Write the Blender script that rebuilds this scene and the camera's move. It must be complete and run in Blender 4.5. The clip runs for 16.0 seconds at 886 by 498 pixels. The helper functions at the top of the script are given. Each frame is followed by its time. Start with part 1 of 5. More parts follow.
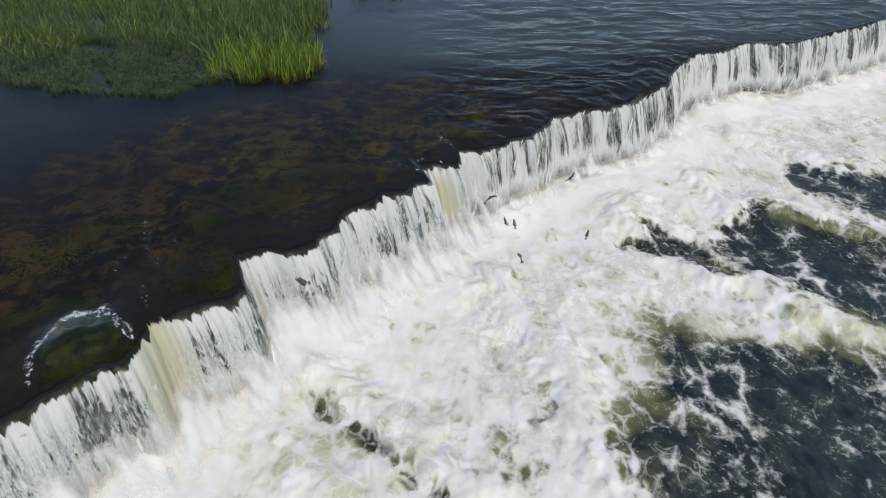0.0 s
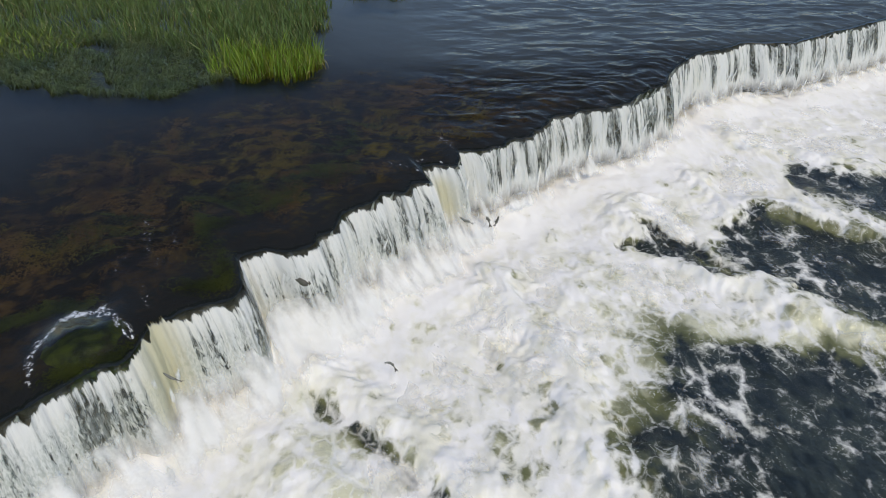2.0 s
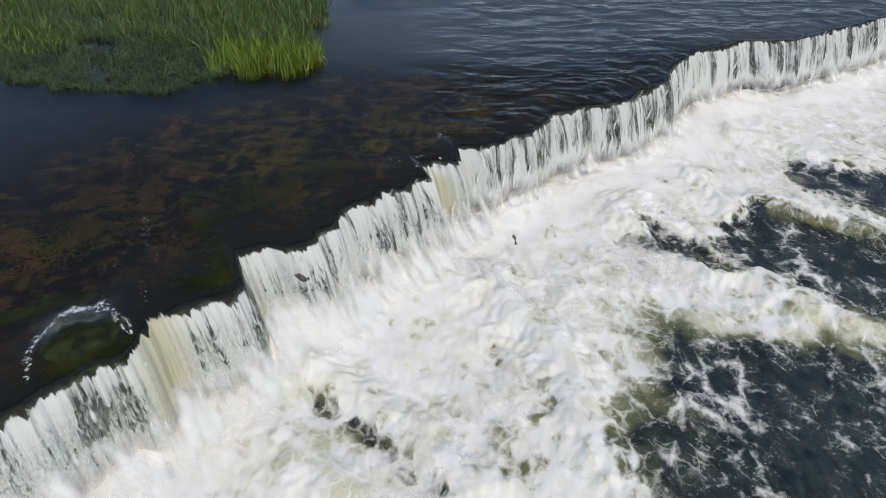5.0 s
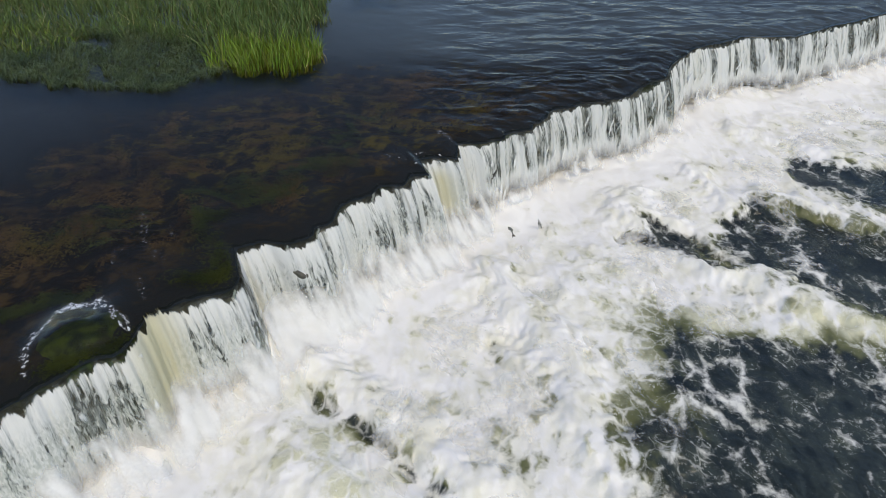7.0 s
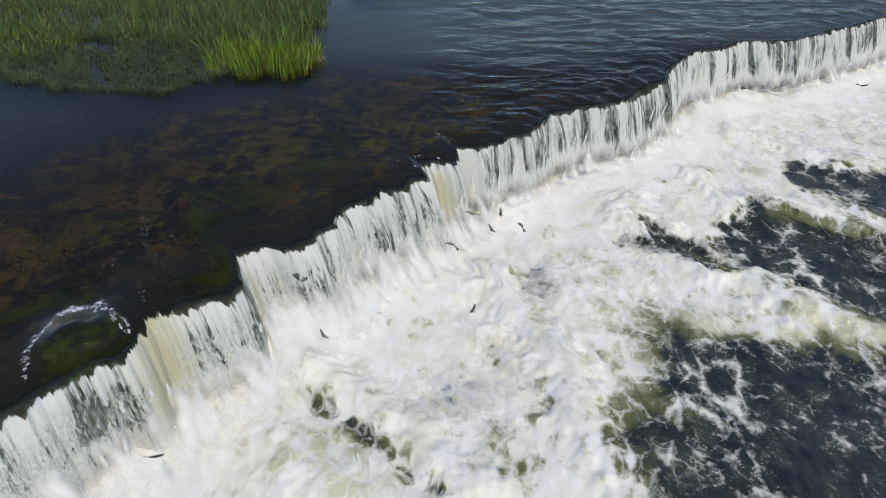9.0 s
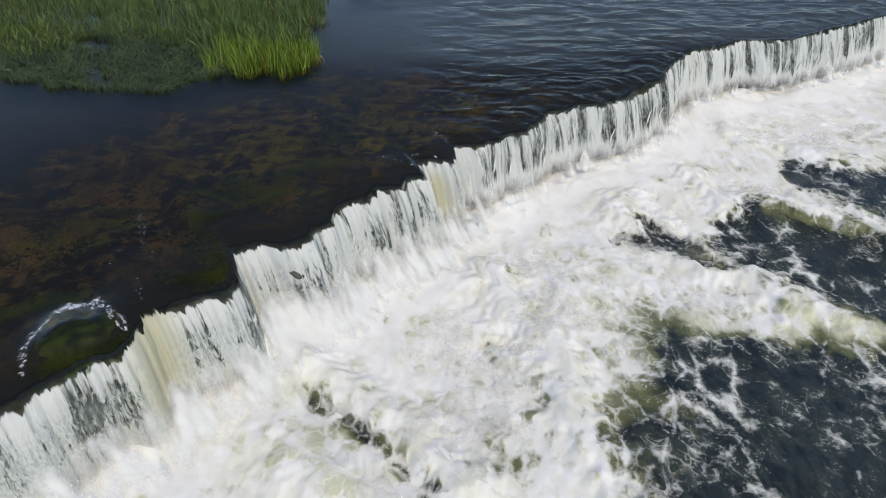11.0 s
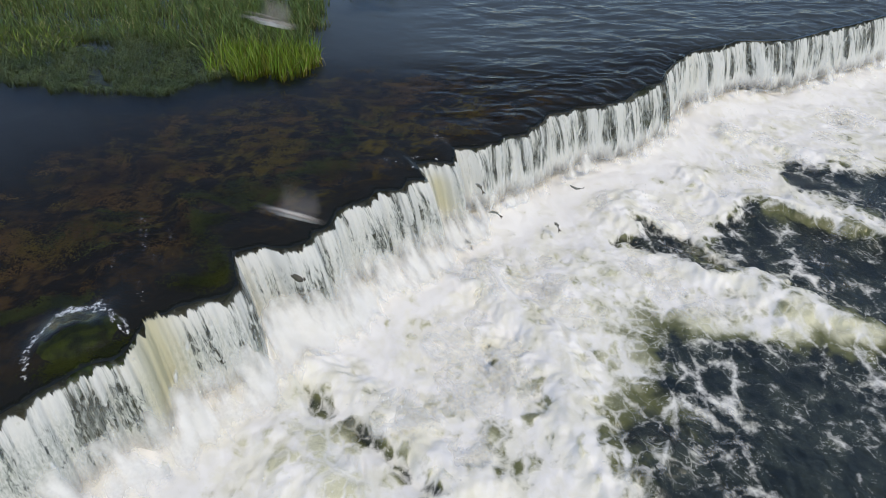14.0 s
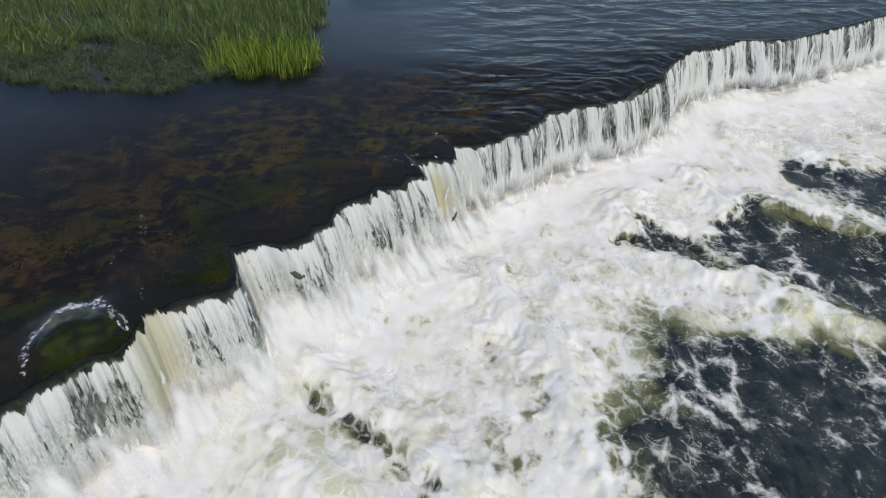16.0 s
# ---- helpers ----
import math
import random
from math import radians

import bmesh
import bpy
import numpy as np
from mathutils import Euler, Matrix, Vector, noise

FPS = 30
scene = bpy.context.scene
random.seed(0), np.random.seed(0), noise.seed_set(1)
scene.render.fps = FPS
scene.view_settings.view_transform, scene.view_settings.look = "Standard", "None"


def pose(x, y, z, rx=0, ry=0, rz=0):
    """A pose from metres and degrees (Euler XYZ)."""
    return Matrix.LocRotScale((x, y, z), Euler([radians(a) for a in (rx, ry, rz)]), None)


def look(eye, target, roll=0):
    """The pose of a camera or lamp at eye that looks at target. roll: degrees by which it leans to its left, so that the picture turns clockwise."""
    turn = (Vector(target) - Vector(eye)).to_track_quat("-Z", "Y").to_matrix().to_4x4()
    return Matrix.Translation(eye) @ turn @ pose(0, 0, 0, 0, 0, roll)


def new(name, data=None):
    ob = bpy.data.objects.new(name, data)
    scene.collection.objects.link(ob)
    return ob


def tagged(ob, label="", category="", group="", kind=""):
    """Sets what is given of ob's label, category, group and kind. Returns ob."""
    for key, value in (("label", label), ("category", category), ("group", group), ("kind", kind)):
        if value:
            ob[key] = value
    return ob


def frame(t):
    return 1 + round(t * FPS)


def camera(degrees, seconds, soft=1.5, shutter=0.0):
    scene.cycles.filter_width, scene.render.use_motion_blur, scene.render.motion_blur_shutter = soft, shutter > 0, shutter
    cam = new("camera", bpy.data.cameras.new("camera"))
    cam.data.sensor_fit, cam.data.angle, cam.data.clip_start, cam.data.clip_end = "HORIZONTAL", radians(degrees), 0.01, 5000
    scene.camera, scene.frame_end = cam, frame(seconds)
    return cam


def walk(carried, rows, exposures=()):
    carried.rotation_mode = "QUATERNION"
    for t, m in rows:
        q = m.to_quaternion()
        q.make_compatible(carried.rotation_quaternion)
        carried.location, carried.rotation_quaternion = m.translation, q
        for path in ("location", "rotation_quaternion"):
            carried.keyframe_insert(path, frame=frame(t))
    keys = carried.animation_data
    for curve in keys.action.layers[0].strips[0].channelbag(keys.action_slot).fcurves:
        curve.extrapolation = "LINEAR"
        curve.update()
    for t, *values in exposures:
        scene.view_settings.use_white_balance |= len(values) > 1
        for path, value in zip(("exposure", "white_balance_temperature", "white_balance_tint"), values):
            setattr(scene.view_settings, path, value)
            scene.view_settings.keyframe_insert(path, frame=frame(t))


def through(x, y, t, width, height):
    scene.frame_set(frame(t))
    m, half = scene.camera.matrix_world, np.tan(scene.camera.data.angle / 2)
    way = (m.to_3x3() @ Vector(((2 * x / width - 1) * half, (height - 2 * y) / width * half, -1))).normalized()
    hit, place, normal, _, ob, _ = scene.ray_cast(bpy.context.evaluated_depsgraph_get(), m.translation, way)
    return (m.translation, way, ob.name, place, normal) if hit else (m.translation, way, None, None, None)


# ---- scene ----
# camera: a hovering drone, almost still
cam = camera(66.0, 16.0, soft=0.85, shutter=0.5)
walk(cam, (
    (0.0, pose(0.000, 0.000, 8.700, 53.500, 0, 0.000) @ pose(0, 0, 0, 0, 0, 0.000)),
    (0.5, pose(0.005, -0.009, 8.693, 53.551, 0, 0.000) @ pose(0, 0, 0, 0, 0, 0.012)),
    (1.0, pose(0.003, -0.021, 8.691, 53.580, 0, -0.021) @ pose(0, 0, 0, 0, 0, -0.003)),
    (1.5, pose(0.010, -0.016, 8.697, 53.574, 0, 0.006) @ pose(0, 0, 0, 0, 0, -0.019)),
    (2.0, pose(-0.011, -0.009, 8.692, 53.589, 0, -0.046) @ pose(0, 0, 0, 0, 0, 0.029)),
    (2.5, pose(-0.013, -0.021, 8.699, 53.568, 0, -0.012) @ pose(0, 0, 0, 0, 0, 0.064)),
    (3.0, pose(-0.027, -0.012, 8.698, 53.544, 0, -0.022) @ pose(0, 0, 0, 0, 0, 0.048)),
    (3.5, pose(-0.016, -0.047, 8.696, 53.531, 0, 0.005) @ pose(0, 0, 0, 0, 0, -0.013)),
    (4.0, pose(0.006, -0.050, 8.670, 53.563, 0, -0.019) @ pose(0, 0, 0, 0, 0, 0.007)),
    (4.2, pose(0.006, -0.050, 8.670, 53.563, 0, -0.019) @ pose(0, 0, 0, 0, 0, 0.007)),
    (6.3, pose(0.021, -0.031, 8.562, 53.468, 0, -0.024) @ pose(0, 0, 0, 0, 0, 0.003)),
    (6.5, pose(0.021, -0.031, 8.562, 53.468, 0, -0.024) @ pose(0, 0, 0, 0, 0, 0.003)),
    (7.0, pose(0.022, -0.018, 8.566, 53.458, 0, -0.000) @ pose(0, 0, 0, 0, 0, -0.010)),
    (7.5, pose(0.030, -0.024, 8.580, 53.479, 0, 0.015) @ pose(0, 0, 0, 0, 0, -0.009)),
    (8.0, pose(0.024, -0.010, 8.592, 53.491, 0, -0.012) @ pose(0, 0, 0, 0, 0, 0.052)),
    (8.5, pose(0.024, -0.028, 8.622, 53.498, 0, -0.022) @ pose(0, 0, 0, 0, 0, 0.065)),
    (9.0, pose(0.056, -0.055, 8.649, 53.499, 0, 0.020) @ pose(0, 0, 0, 0, 0, 0.014)),
    (9.2, pose(0.056, -0.055, 8.649, 53.499, 0, 0.020) @ pose(0, 0, 0, 0, 0, 0.014)),
    (11.3, pose(0.117, -0.108, 8.640, 53.499, 0, -0.008) @ pose(0, 0, 0, 0, 0, 0.053)),
    (11.5, pose(0.117, -0.108, 8.640, 53.499, 0, -0.008) @ pose(0, 0, 0, 0, 0, 0.053)),
    (12.0, pose(0.118, -0.092, 8.653, 53.463, 0, 0.006) @ pose(0, 0, 0, 0, 0, 0.040)),
    (12.5, pose(0.120, -0.088, 8.659, 53.501, 0, 0.022) @ pose(0, 0, 0, 0, 0, 0.013)),
    (13.0, pose(0.133, -0.089, 8.683, 53.488, 0, 0.074) @ pose(0, 0, 0, 0, 0, 0.019)),
    (13.5, pose(0.122, -0.085, 8.682, 53.503, 0, 0.071) @ pose(0, 0, 0, 0, 0, 0.011)),
    (14.0, pose(0.106, -0.088, 8.700, 53.462, 0, 0.048) @ pose(0, 0, 0, 0, 0, -0.011)),
    (14.5, pose(0.105, -0.105, 8.689, 53.526, 0, 0.064) @ pose(0, 0, 0, 0, 0, 0.023)),
    (15.0, pose(0.111, -0.107, 8.696, 53.480, 0, 0.071) @ pose(0, 0, 0, 0, 0, 0.000)),
    (15.5, pose(0.111, -0.116, 8.675, 53.506, 0, 0.047) @ pose(0, 0, 0, 0, 0, -0.007)),
    (16.0, pose(0.127, -0.130, 8.652, 53.531, 0, 0.105) @ pose(0, 0, 0, 0, 0, -0.027)),
), exposures=((0.0, 0.14, 7050, 12), (16.0, 0.14, 7050, 12)))

# ---- world, sun, exposure ----
SUN_ELEV, SUN_AZ = 52.0, 150.0
world = bpy.data.worlds.new("sky")
scene.world = world
world.use_nodes = True
wn = world.node_tree.nodes
sky = wn.new("ShaderNodeTexSky")
sky.sky_type = "NISHITA"
sky.sun_disc = False
sky.sun_elevation = radians(SUN_ELEV)
sky.sun_rotation = radians(SUN_AZ)
sky.air_density = 1.0
sky.dust_density = 0.1
sky.ozone_density = 5.0
wn["Background"].inputs["Strength"].default_value = 0.14
world.node_tree.links.new(sky.outputs["Color"], wn["Background"].inputs["Color"])
sun_data = bpy.data.lights.new("sun", "SUN")
sun_data.energy = 2.05
sun_data.angle = radians(25)
sun_data.color = (1.0, 0.90, 0.68)
sun = new("sun", sun_data)
az = radians(SUN_AZ)
sun.matrix_world = look((0, 0, 0), (-math.sin(az) * math.cos(radians(SUN_ELEV)), -math.cos(az) * math.cos(radians(SUN_ELEV)), -math.sin(radians(SUN_ELEV))))

# ---- plan: a runs along the ledge, e is the way downstream of its crest ----
AX = Vector((0.775, 0.632)).normalized()
BX = Vector((AX.y, -AX.x))
TOP = 1.7          # level of the upper river above the pool
CREST = ((-400, 20), (-30, -7.2), (-6, -7.6), (-1.2, -8.03), (-0.4, -8.13), (0.3, -8.24), (0.76, -8.08), (1.0, -8.21), (1.35, -8.57), (1.9, -8.60), (2.44, -8.50),
         (2.62, -8.38), (2.89, -8.6), (3.17, -9.33), (3.65, -9.15), (4.0, -8.8), (4.38, -8.77), (4.6, -8.95), (4.89, -8.85), (5.31, -9.31),
         (5.78, -9.17), (6.3, -9.35), (6.68, -9.04), (7.02, -9.3), (7.32, -9.12), (7.50, -9.62), (7.72, -9.72), (7.95, -9.58), (8.15, -9.26), (8.6, -9.86), (9.5, -9.42),
         (9.79, -9.6), (10.27, -9.38), (11.40, -9.82), (12.40, -9.58), (12.72, -9.35), (13.53, -9.26), (14.52, -9.40), (15.10, -9.38), (16.47, -9.92), (17.65, -10.12),
         (18.35, -9.92), (19.40, -9.82),
         (20.8, -8.80), (23.06, -8.44), (25, -8.1), (40, -6.5), (70, -6.0), (400, 10))
CA = np.array([c[0] for c in CREST])
CB = np.array([c[1] for c in CREST])


# ---- numeric helpers ----
class Noise2:
    """Gradient noise on arrays."""

    def __init__(self, seed):
        rs = np.random.RandomState(seed)
        self.p = np.tile(rs.permutation(256), 3)
        ang = rs.rand(256) * 2 * np.pi
        self.gx, self.gy = np.cos(ang), np.sin(ang)

    def __call__(self, x, y):
        x, y = np.broadcast_arrays(np.asarray(x, float), np.asarray(y, float))
        xi, yi = np.floor(x).astype(int), np.floor(y).astype(int)
        fx, fy = x - xi, y - yi
        xi, yi = xi & 255, yi & 255
        u, v = fx * fx * fx * (fx * (fx * 6 - 15) + 10), fy * fy * fy * (fy * (fy * 6 - 15) + 10)

        def corner(i, j):
            h = self.p[self.p[(xi + i) & 255] + ((yi + j) & 255)]
            return self.gx[h] * (fx - i) + self.gy[h] * (fy - j)
        n0 = corner(0, 0) * (1 - u) + corner(1, 0) * u
        n1 = corner(0, 1) * (1 - u) + corner(1, 1) * u
        return (n0 * (1 - v) + n1 * v) * 1.5

    def fbm(self, x, y, octaves=4, gain=0.5):
        s, amp, f = 0.0, 1.0, 1.0
        for i in range(octaves):
            s = s + amp * self(np.asarray(x) * f + 17.3 * i, np.asarray(y) * f - 9.1 * i)
            amp, f = amp * gain, f * 2.03
        return s


N1, N2, N3, N4 = Noise2(11), Noise2(23), Noise2(37), Noise2(51)


def smooth(lo, hi, x):
    t = np.clip((np.asarray(x, float) - lo) / (hi - lo), 0, 1)
    return t * t * (3 - 2 * t)


def crest(a):
    """How far downstream the crest stands at a, with its broken edge."""
    a = np.asarray(a, float)
    rough = 0.07 * N1.fbm(a * 2.3, 0.5, 3) + 0.03 * N2(a * 9.0, 3.3)
    return np.interp(a, CA, CB) - 0.05 - 0.08 * smooth(16, 2, a) - 0.16 * smooth(2.6, 3.4, a) * smooth(9.0, 7.5, a) + rough


def soft_crest(a):
    a = np.asarray(a, float)
    return sum(np.interp(a + k, CA, CB) for k in (-0.9, -0.6, -0.3, 0, 0.3, 0.6, 0.9)) / 7


def place(a, b):
    return a * AX.x + b * BX.x, a * AX.y + b * BX.y


def spot(a, e, z):
    """World place from the plan."""
    x, y = place(a, float(crest(a)) + e)
    return Vector((x, y, z))


def mesh_of(name, co, faces, attrs=None, flat=False):
    me = bpy.data.meshes.new(name)
    co = np.asarray(co, np.float32).reshape(-1, 3)
    faces = np.asarray(faces, np.int32)
    n, k = faces.shape
    me.vertices.add(len(co))
    me.vertices.foreach_set("co", co.ravel())
    me.loops.add(n * k)
    me.loops.foreach_set("vertex_index", faces.ravel())
    me.polygons.add(n)
    me.polygons.foreach_set("loop_start", np.arange(0, n * k, k, dtype=np.int32))
    me.polygons.foreach_set("use_smooth", np.full(n, not flat))
    for key, val in (attrs or {}).items():
        val = np.asarray(val, np.float32)
        if val.ndim == 1:
            me.attributes.new(key, "FLOAT", "POINT").data.foreach_set("value", val)
        else:
            me.attributes.new(key, "FLOAT_VECTOR", "POINT").data.foreach_set("vector", val.ravel())
    me.update(calc_edges=True)
    me.validate()
    return me


def grid_faces(rows, cols, keep=None):
    i = np.arange((rows - 1) * cols).reshape(rows - 1, cols)[:, :-1].ravel()
    f = np.stack([i, i + 1, i + cols + 1, i + cols], 1)
    return f if keep is None else f[keep.ravel()]


def grid_mesh(name, X, Y, Z, attrs=None, keep=None, flip=False):
    rows, cols = X.shape
    f = grid_faces(rows, cols, keep)
    if flip:
        f = f[:, ::-1]
    co = np.stack([X.ravel(), Y.ravel(), Z.ravel()], 1)
    attrs = {k: (v.ravel() if v.ndim == 2 else v.reshape(-1, 3)) for k, v in (attrs or {}).items()}
    used = np.unique(f)
    if len(used) < len(co):
        back = np.full(len(co), -1)
        back[used] = np.arange(len(used))
        co, f = co[used], back[f]
        attrs = {k: v[used] for k, v in attrs.items()}
    return mesh_of(name, co, f, attrs)


def part(name, me, mat, parent=None, label=""):
    """Links a mesh or bmesh as one object, under a thing if one is given."""
    if isinstance(me, bmesh.types.BMesh):
        bm, me = me, bpy.data.meshes.new(name)
        bm.to_mesh(me)
        bm.free()
        for p in me.polygons:
            p.use_smooth = True
    if mat is not None and not me.materials:
        me.materials.append(mat)
    ob = new(name, me)
    ob.parent = parent
    return tagged(ob, label)


def thing(name, m, label, category, group="", kind=""):
    ob = new(name)
    ob.empty_display_size = 0.1
    ob.matrix_world = m
    return tagged(ob, label, category, group, kind)


# ---- materials ----
class Mat:
    """A small builder of node materials."""

    def __init__(self, name):
        self.m = bpy.data.materials.new(name)
        self.m.use_nodes = True
        self.t = self.m.node_tree
        self.t.nodes.clear()
        self.out = self.n("ShaderNodeOutputMaterial")

    def n(self, kind):
        return self.t.nodes.new(kind)

    def put(self, socket, v):
        if isinstance(v, bpy.types.NodeSocket):
            self.t.links.new(v, socket)
        else:
            socket.default_value = (*v, 1.0) if isinstance(v, tuple) and len(v) == 3 and socket.type == "RGBA" else v

    def attr(self, name, out="Vector"):
        node = self.n("ShaderNodeAttribute")
        node.attribute_name = name
        return node.outputs[out]

    def coord(self, out="Object"):
        return self.n("ShaderNodeTexCoord").outputs[out]

    def math(self, op, a, b=0.0, c=0.0, clamp=False):
        node = self.n("ShaderNodeMath")
        node.operation, node.use_clamp = op, clamp
        for s, v in zip(node.inputs, (a, b, c)):
            self.put(s, v)
        return node.outputs[0]

    def step(self, x, lo, hi, to=(0.0, 1.0)):
        node = self.n("ShaderNodeMapRange")
        node.interpolation_type = "SMOOTHSTEP"
        for s, v in zip(node.inputs, (x, lo, hi, *to)):
            self.put(s, v)
        return node.outputs[0]

    def scale(self, vec, by, shift=(0.0, 0.0, 0.0)):
        node = self.n("ShaderNodeMapping")
        self.put(node.inputs["Vector"], vec)
        self.put(node.inputs["Scale"], by)
        self.put(node.inputs["Location"], shift)
        return node.outputs[0]

    def noise(self, vec, scale, detail=3.0, rough=0.5, warp=0.0, out="Fac"):
        node = self.n("ShaderNodeTexNoise")
        for k, v in (("Vector", vec), ("Scale", scale), ("Detail", detail), ("Roughness", rough), ("Distortion", warp)):
            self.put(node.inputs[k], v)
        return node.outputs[out]

    def edges(self, vec, scale):
        node = self.n("ShaderNodeTexVoronoi")
        node.feature = "DISTANCE_TO_EDGE"
        self.put(node.inputs["Vector"], vec)
        self.put(node.inputs["Scale"], scale)
        return node.outputs["Distance"]

    def vec(self, op):
        node = self.n("ShaderNodeVectorMath")
        node.operation = op
        return node

    def warped(self, vec, scale, amount):
        c = self.noise(vec, scale, 3.0, 0.55, out="Color")
        v = self.vec("SUBTRACT")
        self.put(v.inputs[0], c)
        v.inputs[1].default_value = (0.5, 0.5, 0.5)
        k = self.vec("SCALE")
        self.put(k.inputs[0], v.outputs[0])
        k.inputs["Scale"].default_value = amount
        s = self.vec("ADD")
        self.put(s.inputs[0], vec)
        self.put(s.inputs[1], k.outputs[0])
        return s.outputs[0]

    def mix(self, f, a, b):
        node = self.n("ShaderNodeMix")
        node.data_type = "RGBA"
        self.put(node.inputs[0], f)
        self.put(node.inputs[6], a)
        self.put(node.inputs[7], b)
        return node.outputs[2]

    def bump(self, h, strength=0.3, dist=0.02):
        node = self.n("ShaderNodeBump")
        self.put(node.inputs["Height"], h)
        node.inputs["Strength"].default_value = strength
        node.inputs["Distance"].default_value = dist
        return node.outputs[0]

    def solid(self, color, rough=0.5, normal=None, **more):
        b = self.n("ShaderNodeBsdfPrincipled")
        self.put(b.inputs["Base Color"], color)
        self.put(b.inputs["Roughness"], rough)
        if normal is not None:
            self.put(b.inputs["Normal"], normal)
        for k, v in more.items():
            self.put(b.inputs[k.replace("_", " ")], v)
        return b.outputs[0]

    def translucent(self, col):
        b = self.n("ShaderNodeBsdfTranslucent")
        self.put(b.inputs["Color"], col)
        return b.outputs[0]

    def blend(self, f, a, b):
        node = self.n("ShaderNodeMixShader")
        self.put(node.inputs[0], f)
        self.put(node.inputs[1], a)
        self.put(node.inputs[2], b)
        return node.outputs[0]

    def done(self, shader):
        self.t.links.new(shader, self.out.inputs["Surface"])
        return self.m


def pool_material():
    """White water: a web of foam whose cells close as the water holds more air, over dark pool and olive aerated water."""
    k = Mat("white_water")
    p = k.attr("flow")
    d = k.attr("air", "Fac")
    g = k.attr("glow", "Fac")
    s = k.scale(p, (1.0, 0.82, 1.0))
    big = k.noise(k.warped(s, 0.6, 0.8), 0.75, 3.0, 0.55)
    mid = k.noise(k.warped(s, 1.1, 0.6), 1.9, 4.0, 0.6)
    fine = k.noise(k.warped(p, 2.5, 0.2), 9.0, 5.0, 0.68)
    dust = k.noise(p, 34.0, 3.0, 0.7)
    v = k.math("MULTIPLY_ADD", k.math("SUBTRACT", big, 0.5), 1.0, d)
    v = k.math("MULTIPLY_ADD", k.math("SUBTRACT", mid, 0.5), 0.85, v)

    def web(vec, scale, fill, lo, hi, soft):
        """Threads round cells; they thicken with fill until the cells close."""
        far = k.edges(vec, scale)
        far = k.math("MULTIPLY_ADD", k.math("SUBTRACT", fine, 0.5), 0.30, far)
        w = k.math("MULTIPLY_ADD", k.math("SUBTRACT", fill, lo), 0.36 / (hi - lo), -0.04)
        w = k.math("MULTIPLY_ADD", k.math("SUBTRACT", mid, 0.5), 0.22, w)
        return k.step(k.math("SUBTRACT", far, w), soft, -soft, (0.0, 1.0))
    wide = k.warped(k.warped(s, 0.9, 0.55), 2.6, 0.20)
    small = k.warped(k.warped(s, 1.7, 0.36), 5.0, 0.11)
    web1 = web(wide, 1.5, v, 0.12, 1.12, 0.085)
    web2 = web(small, 3.7, k.math("MULTIPLY_ADD", k.math("SUBTRACT", big, 0.5), -0.9, v), 0.30, 1.15, 0.13)
    foam = k.math("MAXIMUM", web1, k.math("MULTIPLY", web2, 0.85))
    flecks = k.math("MULTIPLY", k.step(k.math("MULTIPLY_ADD", dust, 0.35, k.math("MULTIPLY_ADD", mid, 0.5, fine)), 1.02, 1.10), k.step(v, -0.1, 0.5, (0.05, 0.6)))
    foam = k.math("MAXIMUM", foam, flecks)
    foam = k.math("MAXIMUM", foam, k.step(v, 0.98, 1.40))
    glow = k.math("MULTIPLY_ADD", k.math("SUBTRACT", mid, 0.5), 0.9, k.math("MULTIPLY_ADD", k.math("SUBTRACT", big, 0.5), 0.5, g))
    glow = k.math("MULTIPLY_ADD", k.step(v, 0.5, 1.0), 0.30, glow)
    dark = k.mix(k.step(mid, 0.35, 0.65), (0.011, 0.015, 0.013), (0.036, 0.044, 0.032))
    olive = k.mix(k.step(glow, 0.12, 0.50), dark, (0.135, 0.142, 0.058))
    olive = k.mix(k.step(glow, 0.45, 0.95), olive, (0.66, 0.65, 0.47))
    tone = k.noise(k.warped(s, 1.3, 0.5), 1.5, 5.0, 0.62)
    white = k.mix(k.step(k.math("MULTIPLY_ADD", k.math("SUBTRACT", fine, 0.5), 0.30, k.math("ADD", tone, k.step(d, 1.0, 1.22, (0.0, 0.16)))), 0.34, 0.64), (0.81, 0.795, 0.70), (0.90, 0.89, 0.865))
    soft_web = k.step(k.math("MULTIPLY_ADD", k.math("SUBTRACT", fine, 0.5), 0.22, k.edges(k.warped(k.warped(s, 1.2, 0.5), 3.6, 0.16), 2.1)), 0.05, 0.30)
    cells = k.math("MULTIPLY", soft_web, k.math("MULTIPLY", k.step(mid, 0.36, 0.60, (1.0, 0.1)), k.step(d, 1.0, 1.22, (0.70, 0.10))))
    white = k.mix(cells, white, (0.66, 0.645, 0.515))
    white = k.mix(k.step(v, 0.25, 0.8), k.mix(0.35, white, (0.58, 0.61, 0.58)), white)
    col = k.mix(foam, olive, white)
    rough = k.math("MULTIPLY_ADD", foam, 0.62, 0.13)
    ripple = k.noise(k.warped(p, 1.0, 0.4), 6.5, 6.0, 0.7, 0.4)
    wet = k.math("SUBTRACT", 1.0, foam)
    h = k.math("MULTIPLY_ADD", k.math("MULTIPLY", ripple, wet), 5.0, k.math("MULTIPLY", foam, 0.55))
    h = k.math("MULTIPLY_ADD", fine, 0.35, k.math("MULTIPLY_ADD", tone, 0.8, h))
